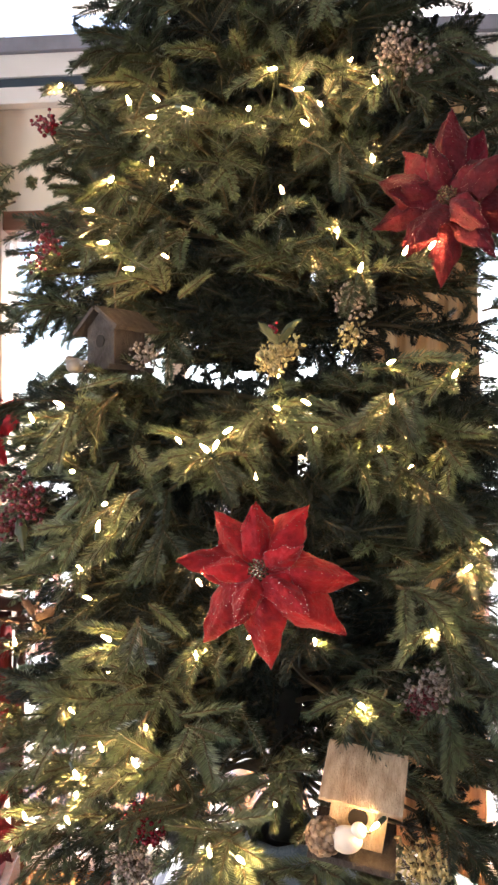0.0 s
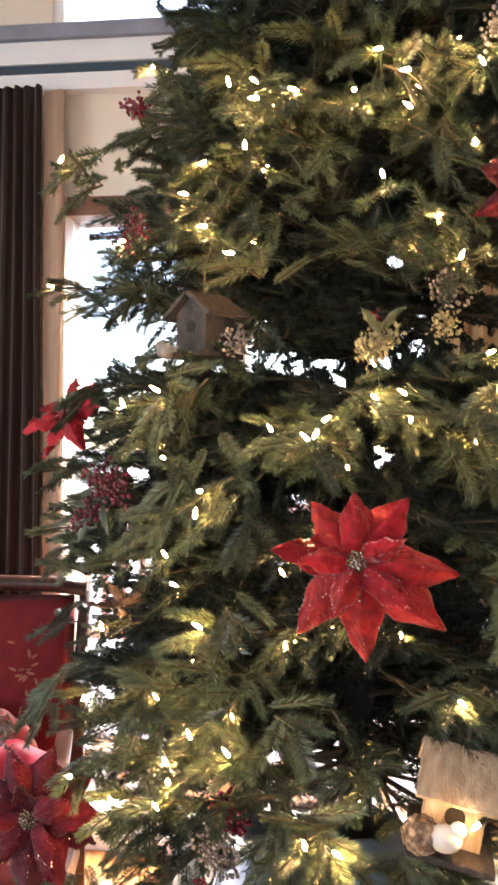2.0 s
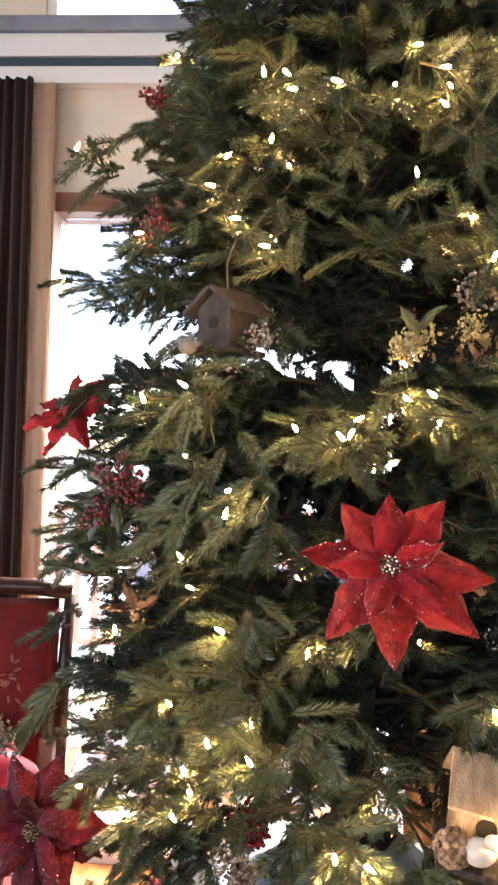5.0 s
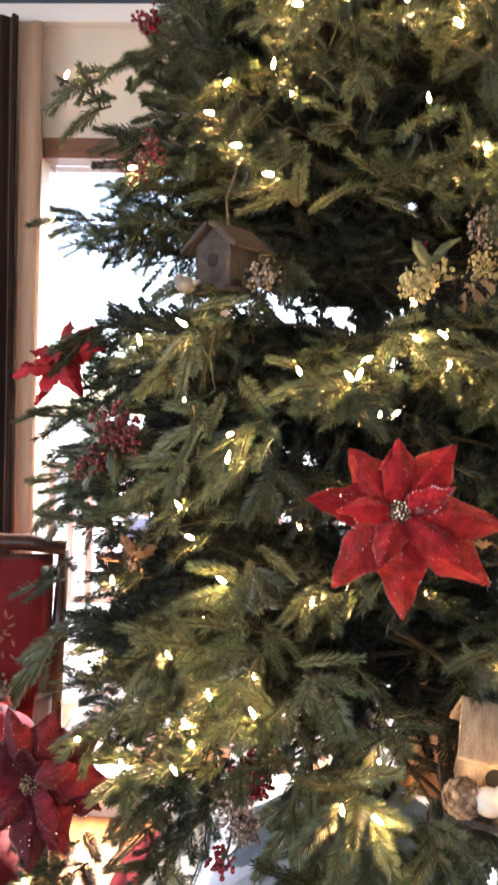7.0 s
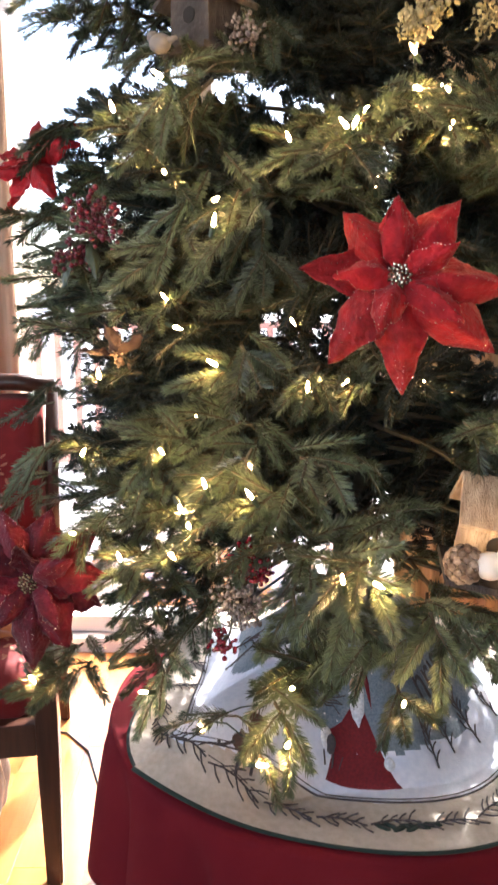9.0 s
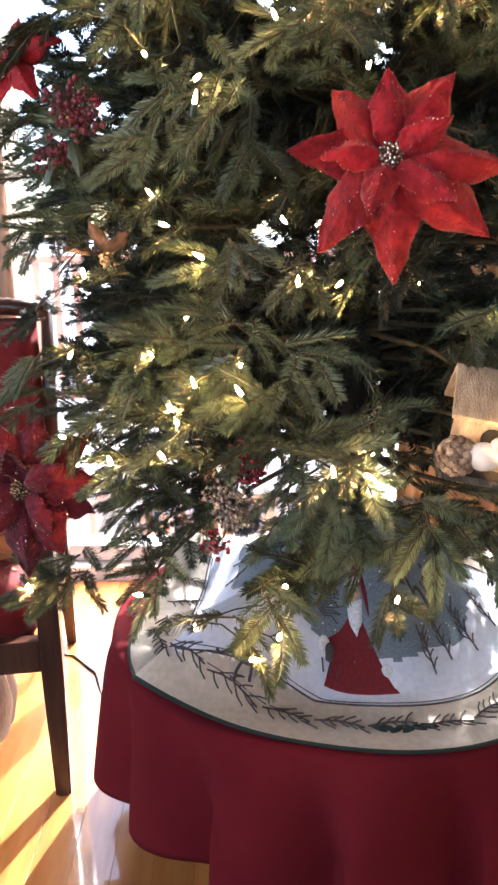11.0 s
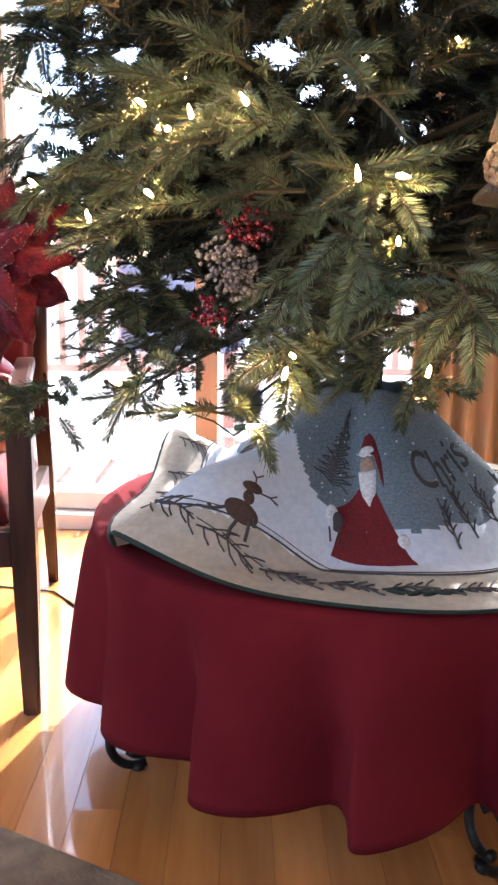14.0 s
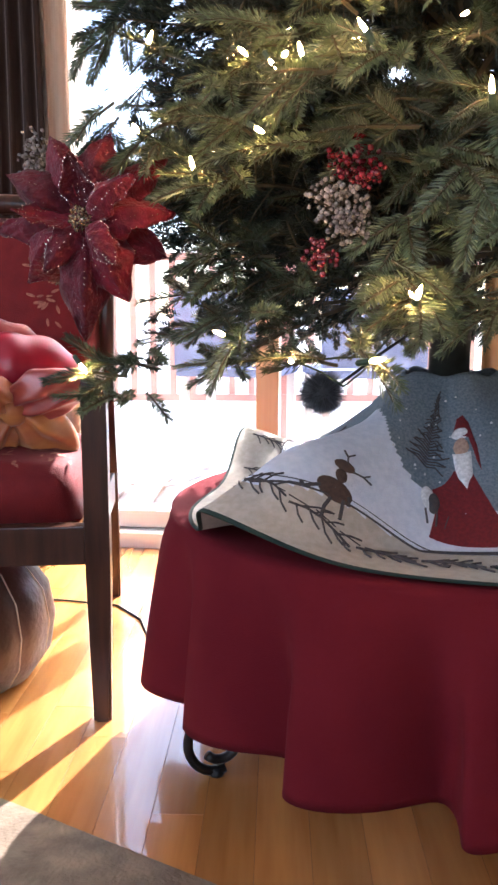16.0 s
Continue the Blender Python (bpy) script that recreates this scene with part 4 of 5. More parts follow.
# ---------------------------------------------------------------- poinsettias
def petal_mesh(length, width, cup, seed):
    """A pointed leaf along +x, ribbed and curled, in the xy plane."""
    rng = random.Random(seed)
    bm = bmesh.new()
    nu, nv = 18, 11
    tw, ph, crease = rng.uniform(-0.45, 0.45), rng.uniform(0, 6), rng.choice((0.8, 1.1, -0.5, 0.6))
    rows = []
    for i in range(nu + 1):
        u = i / nu
        w = width * (math.sin(math.pi * min(1.0, u ** 0.72)) ** 0.95) * (1.06 + 0.09 * math.sin(u * 17 + ph)) + 0.0006
        row = []
        for j in range(nv):
            v = j / (nv - 1) * 2 - 1
            z = crease * width * (1 - abs(v)) * math.sin(math.pi * u) + cup * length * u * u + tw * v * w * u
            z += 0.10 * width * math.sin(26 * u - 7 * abs(v)) * (0.3 + abs(v)) + 0.22 * width * abs(v) ** 3 * math.sin(11 * u + ph + 2 * (v > 0))
            row.append(bm.verts.new((length * u, w * v + 0.06 * length * tw * u * u, z)))
        rows.append(row)
    for i in range(nu):
        for j in range(nv - 1):
            bm.faces.new((rows[i][j], rows[i + 1][j], rows[i + 1][j + 1], rows[i][j + 1])).smooth = True
    bm.normal_update()
    bmesh.ops.solidify(bm, geom=bm.faces[:], thickness=0.0007)
    for k in range(70):
        i, s = rng.randrange(4, nu), rng.choice((0, 0, 0, nv - 1, nv - 1, nv - 1, nv // 2, 3))
        n0 = len(bm.faces)
        bmesh.ops.create_icosphere(bm, subdivisions=1, radius=rng.uniform(0.0004, 0.0010), matrix=Matrix.Translation(rows[i][s].co + Vector((0, 0, 0.0014))))
        bm.faces.ensure_lookup_table()
        for f in bm.faces[n0:]:
            f.material_index = 1
    return bm


def poinsettia(p, facing, petals, mat, label, size=1.0, seed=1):
    """petals: (bearing in degrees, length) of the outer ring; an inner ring is added."""
    m = Matrix.Translation(p) @ Vector(facing).to_track_quat("Z", "Y").to_matrix().to_4x4()
    fl = empty("poinsettia", m, label, "artificial flower", group="poinsettias on the tree")
    rng = random.Random(seed)
    for k, (a, l) in enumerate(petals):
        ob = part("petal", petal_mesh(l * size, l * size * rng.uniform(0.205, 0.245) * (1.25 if l < 0.11 else 1.0), rng.uniform(-0.25, 0.08), seed * 50 + k), [mat, MAT_GLITTER], fl)
        ob.matrix_local = Matrix.Rotation(radians(a), 4, "Z") @ Matrix.Translation((0.006, 0, -0.004 - 0.003 * (k % 2))) @ Matrix.Rotation(rng.uniform(-0.28, 0.10), 4, "Y") @ Matrix.Rotation(rng.uniform(-0.35, 0.35), 4, "X")
    for k in range(5):
        l = rng.uniform(0.070, 0.094) * size
        ob = part("petal", petal_mesh(l, l * 0.225, rng.uniform(-0.25, 0.15), seed * 50 + 20 + k), [mat, MAT_GLITTER], fl)
        ob.matrix_local = Matrix.Rotation(radians(k * 72 + 30 + rng.uniform(-12, 12)), 4, "Z") @ Matrix.Translation((0.005, 0, 0.006)) @ Matrix.Rotation(rng.uniform(-0.60, -0.22), 4, "Y") @ Matrix.Rotation(rng.uniform(-0.5, 0.5), 4, "X")
    bm = bmesh.new()
    for k in range(30):
        r = 0.015 * math.sqrt(k / 30) * size
        a = k * 2.4
        ico(bm, (r * math.cos(a), r * math.sin(a), 0.018 - 0.3 * r), rng.uniform(0.0022, 0.0034), 1)
    tagged(part("bead_centre", bm, MAT_BEAD, fl, "silver and gold bead centre"), kind="stuff")
    bm = bmesh.new()
    tube(bm, [(0, 0, 0.0), (0.004, 0, -0.05), (0.0, 0.006, -0.10)], 0.0025, 6)
    part("stem", bm, MAT_LEAF, fl)
    return fl


RING = ((-6, 0.128), (-37, 0.138), (-86, 0.134), (-131, 0.120), (172, 0.110), (131, 0.098), (92, 0.086), (54, 0.104))
poinsettia((0.012, 1.036, 1.304), (-0.12, -1, 0.10), RING, MAT_VELVET, "large bright red velvet poinsettia with glittered petal edges", 0.96, 1)
poinsettia((0.293, 1.150, 1.825), (-0.35, -1, 0.0), ((20, 0.13), (60, 0.10), (88, 0.125), (125, 0.10), (160, 0.10), (195, 0.11), (232, 0.10), (268, 0.12), (305, 0.11), (340, 0.13)), MAT_VELVET_DARK,
           "dark crimson velvet poinsettia high on the tree", 1.0, 2)
poinsettia((-0.515, 1.590, 1.514), (-0.45, -0.55, 0.7), ((10, 0.11), (60, 0.10), (110, 0.11), (160, 0.10), (215, 0.11), (260, 0.10), (320, 0.11)), MAT_VELVET, "bright red poinsettia on an outer branch tip", 0.95, 3)
poinsettia((-0.457, 1.200, 0.890), (-0.10, -1, 0.05), ((8, 0.10), (38, 0.115), (75, 0.10), (112, 0.10), (150, 0.105), (185, 0.11), (222, 0.10), (270, 0.135), (300, 0.105), (335, 0.10)), MAT_VELVET_DARK,
           "dark crimson velvet poinsettia low on the tree", 0.98, 4)


# ---------------------------------------------------------------- bird houses
def birdhouse(m, w, d, h, wood, label, side):
    ob = empty("birdhouse", m, label, "birdhouse", group="bird houses in the tree")
    bm = bmesh.new()
    vs = [bm.verts.new(v) for v in ((-w / 2, -d / 2, 0), (w / 2, -d / 2, 0), (w / 2, d / 2, 0), (-w / 2, d / 2, 0), (-w / 2, -d / 2, h), (w / 2, -d / 2, h), (w / 2, d / 2, h), (-w / 2, d / 2, h),
                                    (0, -d / 2, h + w * 0.36), (0, d / 2, h + w * 0.36))]
    for q in ((0, 3, 2, 1), (0, 1, 5, 8, 4), (2, 3, 7, 9, 6), (1, 2, 6, 5), (3, 0, 4, 7), (5, 6, 9, 8), (7, 4, 8, 9)):
        bm.faces.new([vs[i] for i in q])
    part("body", bm, wood, ob)
    for s in (-1, 1):
        bm = bmesh.new()
        L = w * 0.96
        box(bm, 0, L, -d * 0.72, d * 0.72, 0.0, 0.007, 0.0018)
        bmesh.ops.subdivide_edges(bm, edges=bm.edges[:], cuts=2, use_grid_fill=True)
        for v in bm.verts:
            v.co += Vector((0, 0, 0.0012)) * noise.noise(v.co * 90)
        r = part("roof", bm, wood, ob)
        r.matrix_local = Matrix.Translation((0, 0, h + w * 0.36 + 0.002)) @ (Matrix.Rotation(math.pi, 4, "Z") if s < 0 else Matrix()) @ Matrix.Rotation(radians(36), 4, "Y")
    # dark disc on the uncut wall paints the shade inside the entrance hole
    bm = bmesh.new()
    lathe(bm, ((w * 0.15, -0.004), (w * 0.15, 0.0015)), 18, Matrix.Translation((w / 2, 0, h * 0.5)) @ Matrix.Rotation(radians(90), 4, "Y") if side else Matrix.Translation((0, -d / 2, h * 0.62)) @ Matrix.Rotation(radians(90), 4, "X"))
    part("entrance", bm, MAT_HOLE_SHADE, ob, "dark disc painted as the shade of the entrance hole")
    bm = bmesh.new()
    box(bm, -w * 0.6, w * 0.95 if side else w * 0.6, -d * 0.75, d * 0.75, -0.010, -0.001, 0.003)
    part("base_board", bm, MAT_BARK_GREY, ob, "darker weathered base board")
    bm = bmesh.new()
    tube(bm, [(0, 0, h + w * 0.36), (-0.01, 0.005, h + w * 0.36 + 0.05), (0.006, 0.01, h + w * 0.36 + 0.09)], 0.002, 6)
    part("hanger", bm, MAT_TWIG, ob)
    return ob


def pinecone(p, r, mat, label, seed):
    rng = random.Random(seed)
    bm = bmesh.new()
    ico(bm, (0, 0, 0), r * 0.72, 2)
    for k in range(70):
        z = 1 - 2 * (k + 0.5) / 70
        a = k * 2.39996
        q = Vector((math.sqrt(1 - z * z) * math.cos(a), math.sqrt(1 - z * z) * math.sin(a), z))
        ico(bm, q * r * 0.82, r * rng.uniform(0.17, 0.24), 1, (1, 1, 0.55), q.to_track_quat("Z", "Y").to_matrix().to_4x4())
    ob = tagged(part("pine_cone", bm, mat), label, "pine cone")
    ob.location = p
    return ob


def bird(p, az, size, label, mat=None):
    mat = mat or MAT_BIRD
    th = empty("ornament_bird", Matrix.Translation(p) @ Matrix.Rotation(az, 4, "Z"), label, "ornament")
    bm = bmesh.new()
    ico(bm, (0, 0, 0), size, 3, (1.15, 0.92, 0.92))
    smooth(part("body", bm, mat, th))
    bm = bmesh.new()
    ico(bm, (size * 0.85, 0, size * 0.70), size * 0.56, 3)
    smooth(part("head", bm, mat, th))
    bm = bmesh.new()
    tube(bm, [(size * 1.3, 0, size * 0.70), (size * 1.75, 0, size * 0.62)], [size * 0.16, size * 0.02], 8)
    part("beak", bm, MAT_TWIG, th)
    bm = bmesh.new()
    tube(bm, [(-size * 0.9, 0, 0.1 * size), (-size * 1.9, 0, 0.3 * size)], [size * 0.4, size * 0.2], 8)
    smooth(part("tail", bm, mat, th))
    return th


birdhouse(Matrix.Translation((0.134, 1.050, 0.960)) @ Matrix.Rotation(radians(-101), 4, "Z") @ Matrix.Rotation(radians(-10), 4, "X"), 0.084, 0.072, 0.072, MAT_BARK,
          "small tan bark birdhouse on a plank in the tree", True)
bird((0.113, 0.972, 0.986), -0.3, 0.0175, "small white bird ornament by the birdhouse")
pinecone((0.087, 0.985, 0.984), 0.026, MAT_CONE, "brown pine cone with whitened scales", 3)
birdhouse(Matrix.Translation((-0.206, 1.240, 1.594)) @ Matrix.Rotation(radians(-42), 4, "Z"), 0.066, 0.060, 0.060, MAT_BARK_GREY, "small weathered grey birdhouse between the branches", False)
bird((-0.262, 1.200, 1.592), 2.6, 0.013, "small grey bird ornament by the birdhouse", MAT_BIRD_GREY)


# ---------------------------------------------------------------- picks of berries and blossom
def berry_pick(p, r, count, berry, mat, label, category, seed, facing=(-0.1, -1, 0.1), stem=0.12):
    rng = random.Random(seed)
    th = empty("berry_pick", Matrix.Translation(p), label, category, group="berry and blossom picks")
    bm = bmesh.new()
    st = bmesh.new()
    back = -Vector(facing).normalized() * stem
    count, berry = int(count * 1.7), berry * 0.68
    lean = [Vector((rng.uniform(-0.6, 0.6), rng.uniform(-0.3, 0.3), rng.uniform(-0.6, 0.6))) * r for _ in range(4)]
    for k in range(count):
        q = Vector((rng.gauss(0, 1), rng.gauss(0, 1), rng.gauss(0, 1))).normalized() * r * rng.uniform(0.25, 0.85) + lean[k % 4]
        if mat is MAT_CREAM:
            ico(bm, q, berry * rng.uniform(1.0, 1.9), 1, (1, rng.uniform(0.35, 0.8), 0.28), Euler((rng.uniform(0, 3), rng.uniform(0, 3), rng.uniform(0, 3))).to_matrix().to_4x4())
        else:
            ico(bm, q, berry * rng.uniform(0.7, 1.25), 1)
        if k % 3 == 0:
            tube(st, [back * 0.25, q], 0.0007, 4)
    for f in bm.faces:
        f.smooth = True
    tube(st, [Vector((0, 0, 0)), back * 0.5 + Vector((0, 0, -0.01)), back], 0.0018, 5)
    tagged(part("head", bm, mat, th), kind="stuff")
    part("stem", st, MAT_TWIG, th)
    return th


def leaf_on(th, p, d, l, w, mat=None):
    bm = petal_mesh(l, w, -0.1, int(abs(p[0]) * 9000) + int(l * 3000))
    bmesh.ops.delete(bm, geom=list({v for f in bm.faces if f.material_index == 1 for v in f.verts}), context="VERTS")
    ob = part("leaf", bm, mat or MAT_LEAF, th)
    ob.matrix_local = Matrix.Translation(p) @ Vector(d).to_track_quat("X", "Z").to_matrix().to_4x4()


berry_pick((-0.146, 1.115, 0.942), 0.028, 90, 0.0052, MAT_BERRY, "cluster of shiny red berries on the tree", "berry cluster", 1)
berry_pick((-0.170, 1.105, 0.892), 0.030, 120, 0.0042, MAT_FROST, "frosted grey seed cluster on the tree", "berry cluster", 2)
berry_pick((-0.185, 1.090, 0.845), 0.018, 26, 0.0050, MAT_BERRY, "small bunch of red berries below frosted seeds", "berry cluster", 3)
hy = berry_pick((0.040, 1.080, 1.588), 0.029, 150, 0.0046, MAT_CREAM, "cream dried blossom head with a red berry", "flower cluster", 4)
leaf_on(hy, (0, -0.03, 0.012), (0.5, -0.5, 0.6), 0.05, 0.008, MAT_NEEDLE_FRESH)
leaf_on(hy, (0, -0.03, 0.012), (-0.5, -0.5, 0.6), 0.045, 0.008, MAT_NEEDLE_FRESH)
berry_pick((0.036, 1.065, 1.622), 0.007, 5, 0.0048, MAT_BERRY, "single sprig of small red berries", "berry cluster", 5, stem=0.05)
berry_pick((0.158, 1.22, 1.690), 0.036, 90, 0.0042, MAT_FROST, "loose cluster of pale seed pods", "berry cluster", 6)
berry_pick((0.168, 1.24, 1.645), 0.026, 60, 0.0042, MAT_CREAM, "dried cream pods among the branches", "berry cluster", 7)
berry_pick((0.248, 1.12, 1.130), 0.036, 90, 0.0046, MAT_FROST, "frosted berries with a burgundy tint", "berry cluster", 8)
berry_pick((0.232, 1.13, 1.108), 0.026, 40, 0.0050, MAT_BERRY_DARK, "small burgundy berries beside frosted ones", "berry cluster", 9)
cr = berry_pick((0.215, 0.990, 0.930), 0.040, 130, 0.0046, MAT_CREAM, "cream dried blossom head low on the tree", "flower cluster", 10)
berry_pick((-0.36, 1.27, 1.382), 0.040, 70, 0.0060, MAT_BERRY_DARK, "dark burgundy berry bunch with long leaves", "berry cluster", 11)
berry_pick((-0.150, 1.205, 1.612), 0.030, 50, 0.0042, MAT_FROST, "greyish seed heads beside the birdhouse", "berry cluster", 18)
bl = berry_pick((-0.395, 1.30, 1.332), 0.032, 46, 0.0060, MAT_BERRY_DARK, "dark burgundy berry bunch with long leaves", "berry cluster", 12)
for k, d in enumerate(((-0.8, -0.2, 0.5), (-0.9, -0.2, -0.3), (-0.4, -0.3, -0.9), (-0.7, 0.1, 0.1), (0.2, -0.4, -0.8))):
    leaf_on(bl, (0.01 * (k - 2), 0, 0.006 * k), d, 0.055, 0.009)
berry_pick((0.235, 1.15, 2.040), 0.040, 90, 0.0050, MAT_FROST, "pale frosted cluster near the top", "berry cluster", 13)
berry_pick((-0.345, 1.36, 2.03), 0.024, 30, 0.0055, MAT_BERRY, "red berry sprig near the top", "berry cluster", 14)
berry_pick((-0.340, 1.30, 1.80), 0.030, 34, 0.0055, MAT_BERRY_DARK, "burgundy berry sprig among the branches", "berry cluster", 15)
berry_pick((-0.535, 1.30, 0.985), 0.030, 80, 0.0036, MAT_FROST, "frosted white sprig at a branch tip", "berry cluster", 16)
br = berry_pick((-0.325, 1.22, 1.205), 0.020, 16, 0.005, MAT_CONE, "dry brown leaf sprig on the tree", "leaf sprig", 17)
for k, d in enumerate(((-0.2, -0.6, 0.8), (0.5, -0.6, 0.5), (-0.7, -0.5, 0.2))):
    leaf_on(br, (0, 0, 0), d, 0.06, 0.012, MAT_DRY_LEAF)

# ---------------------------------------------------------------- fuzzy pompon on a dark stick
pom = empty("pompon", Matrix.Translation((-0.148, 1.745, 0.637)), "fluffy grey pompon on a dark stick", "pompon")
rng = random.Random(77)
fo = Foliage()
for k in range(2600):
    q = Vector((rng.gauss(0, 1), rng.gauss(0, 1), rng.gauss(0, 1))).normalized()
    fo.needle(q * 0.018, (q + Vector((rng.uniform(-0.25, 0.25), rng.uniform(-0.25, 0.25), rng.uniform(-0.25, 0.25)))).normalized(), q.orthogonal().normalized(), rng.uniform(0.022, 0.035), 0.0006, 0)
bm = bmesh.new()
ico(bm, (0, 0, 0), 0.024, 2)
part("core", bm, MAT_FUR, pom)
me = bpy.data.meshes.new("fur")
me.from_pydata([tuple(v) for v in fo.v], [], fo.f)
tagged(part("fur", me, MAT_FUR, pom), kind="stuff")
bm = bmesh.new()
tube(bm, [(0.01, 0, 0), (0.10, -0.01, 0.07), (0.17, -0.02, 0.12)], 0.003, 8)
part("stick", bm, MAT_IRON, pom)

# ---------------------------------------------------------------- arm chair
chair = empty("arm_chair", Matrix.Translation((-0.568, 1.70, 0)) @ Matrix.Rotation(radians(7), 4, "Z") @ Matrix.Translation((-0.262, 0, 0)), "dark walnut arm chair with red floral damask upholstery", "chair")
PX = 0.262


def post(x, y0, y1, h, w0, w1, splay=0.0):
    bm = bmesh.new()
    prof = ((0.0, w0), (0.30, w1), (0.40, w1), (h - 0.05, w1), (h - 0.012, w1 * 1.04), (h, w1 * 0.9))
    rings = []
    for z, w in prof:
        t = z / h
        cx, cy = x + splay * (1 - t), y0 + (y1 - y0) * t
        rings.append([bm.verts.new((cx + sx * w / 2, cy + sy * w / 2, z)) for sx, sy in ((-1, -1), (1, -1), (1, 1), (-1, 1))])
    for a, b in zip(rings, rings[1:]):
        for k in range(4):
            bm.faces.new((a[k], a[(k + 1) % 4], b[(k + 1) % 4], b[k]))
    bm.faces.new(rings[0][::-1])
    bm.faces.new(rings[-1])
    es = [e for e in bm.edges if abs(e.verts[0].co.z - e.verts[1].co.z) > 0.02]
    bmesh.ops.bevel(bm, geom=es, offset=0.006, segments=2, affect="EDGES")
    return bm


for s in (-1, 1):
    part("front_leg", post(s * PX, 0, 0, 0.665, 0.034, 0.046), MAT_WOOD_DARK, chair)
    part("back_leg", post(s * (PX - 0.03), 0.70, 0.575, 0.62, 0.028, 0.038, 0.0), MAT_WOOD_DARK, chair)
    bm = bmesh.new()
    tube(bm, [(s * (PX - 0.03), 0.575, 0.60), (s * (PX - 0.025), 0.585, 0.80), (s * (PX - 0.016), 0.61, 1.03)], [0.022, 0.020, 0.016], 8)
    smooth(part("back_post", bm, MAT_WOOD_DARK, chair))
    bm = bmesh.new()
    box(bm, s * PX - 0.024, s * PX + 0.020, -0.02, 0.50, 0.640, 0.668, 0.008, Matrix.Translation((s * PX, 0, 0)) @ Matrix.Rotation(s * 0.10, 4, "Z") @ Matrix.Translation((-s * PX, 0, 0)))
    part("armrest", bm, MAT_WOOD_DARK, chair)
    bm = bmesh.new()
    box(bm, s * (PX - 0.02) - 0.012, s * (PX - 0.02) + 0.012, 0.024, 0.50, 0.318, 0.392, 0.003)
    part("side_rail", bm, MAT_WOOD_DARK, chair)
part("front_rail", boxes((-PX + 0.024, PX - 0.024, -0.018, 0.016, 0.318, 0.392), bevel=0.003), MAT_WOOD_DARK, chair)
part("back_rail", boxes((-PX + 0.05, PX - 0.05, 0.51, 0.54, 0.318, 0.392), bevel=0.003), MAT_WOOD_DARK, chair)


def cushion(w, d, h, dome):
    bm = bmesh.new()
    n = 18
    top = []
    for i in range(n + 1):
        row = []
        for j in range(n + 1):
            u, v = i / n * 2 - 1, j / n * 2 - 1
            e = (1 - abs(u) ** 6) * (1 - abs(v) ** 6)
            row.append(bm.verts.new((w / 2 * u * (1 - 0.02 * abs(v) ** 4), d / 2 * v, h * min(1, e * 2.2) ** 0.5 + dome * (1 - u * u) * (1 - v * v))))
        top.append(row)
    for i in range(n):
        for j in range(n):
            bm.faces.new((top[i][j], top[i + 1][j], top[i + 1][j + 1], top[i][j + 1])).smooth = True
    border = [top[i][0] for i in range(n + 1)] + [top[n][j] for j in range(1, n + 1)] + [top[i][n] for i in range(n - 1, -1, -1)] + [top[0][j] for j in range(n - 1, 0, -1)]
    bm.faces.new(border)
    return bm


seat = part("seat", cushion(0.462, 0.50, 0.10, 0.035), MAT_UPHOLSTERY, chair, "red damask seat cushion with faded gold flowers")
seat.location = (0, 0.262, 0.393)
back = part("backrest", cushion(0.44, 0.46, 0.035, 0.025), MAT_UPHOLSTERY, chair, "red damask back panel")
back.matrix_local = Matrix.Translation((0, 0.575, 0.79)) @ Matrix.Rotation(radians(82), 4, "X")
bm = bmesh.new()
tube(bm, [(-PX + 0.012, 0.61, 1.035), (-0.15, 0.612, 1.048), (0, 0.612, 1.052), (0.15, 0.612, 1.048), (PX - 0.012, 0.61, 1.035)], 0.024, 10)
smooth(part("top_rail", bm, MAT_WOOD_DARK, chair))
rng = random.Random(31)


def flower_patch(th, cx, cy, top):
    bm = bmesh.new()
    for k in range(15):
        a = k * 0.84 + rng.uniform(-0.3, 0.3)
        l = rng.uniform(0.014, 0.026)
        far = rng.uniform(0.3, 1.9) * 0.024 * (1 if k < 9 else 1.8)
        pts = oval(cx + far * math.cos(a), cy + 1.3 * far * math.sin(a), l * 0.5, l * 0.17, 10, a + rng.uniform(-0.8, 0.8))
        vs = [bm.verts.new((x, y, top(x, y) + 0.0012)) for x, y in pts]
        bm.faces.new(vs)
    return tagged(part("woven_flower", bm, MAT_GOLD_THREAD, th), kind="stuff")


def seat_top(x, y):
    u, v = x / 0.239, y / 0.25
    e = max(0.0, (1 - min(1, abs(u)) ** 6) * (1 - min(1, abs(v)) ** 6))
    return 0.10 * min(1, e * 2.2) ** 0.5 + 0.035 * (1 - u * u) * (1 - v * v)


for cx, cy in ((0.16, -0.14), (0.05, -0.16), (0.10, 0.0), (-0.06, -0.10), (0.17, 0.08), (-0.14, -0.15)):
    flower_patch(seat, cx, cy, seat_top)
for cx, cy in ((0.10, 0.02), (-0.08, 0.05)):
    flower_patch(back, cx, cy, lambda x, y: 0.062 - 0.4 * (x * x + y * y))

# cushion with a knotted satin bow, leaning on the chair
pillow = empty("bow_cushion", Matrix.Translation((-0.80, 1.890, 0.640)) @ Matrix.Rotation(radians(28), 4, "Z") @ Matrix.Rotation(radians(28), 4, "X"), "satin cushion in orange and crimson with a knotted bow", "cushion")
bm = bmesh.new()
ico(bm, (0, 0, 0), 0.15, 5, (1.15, 0.55, 0.75))
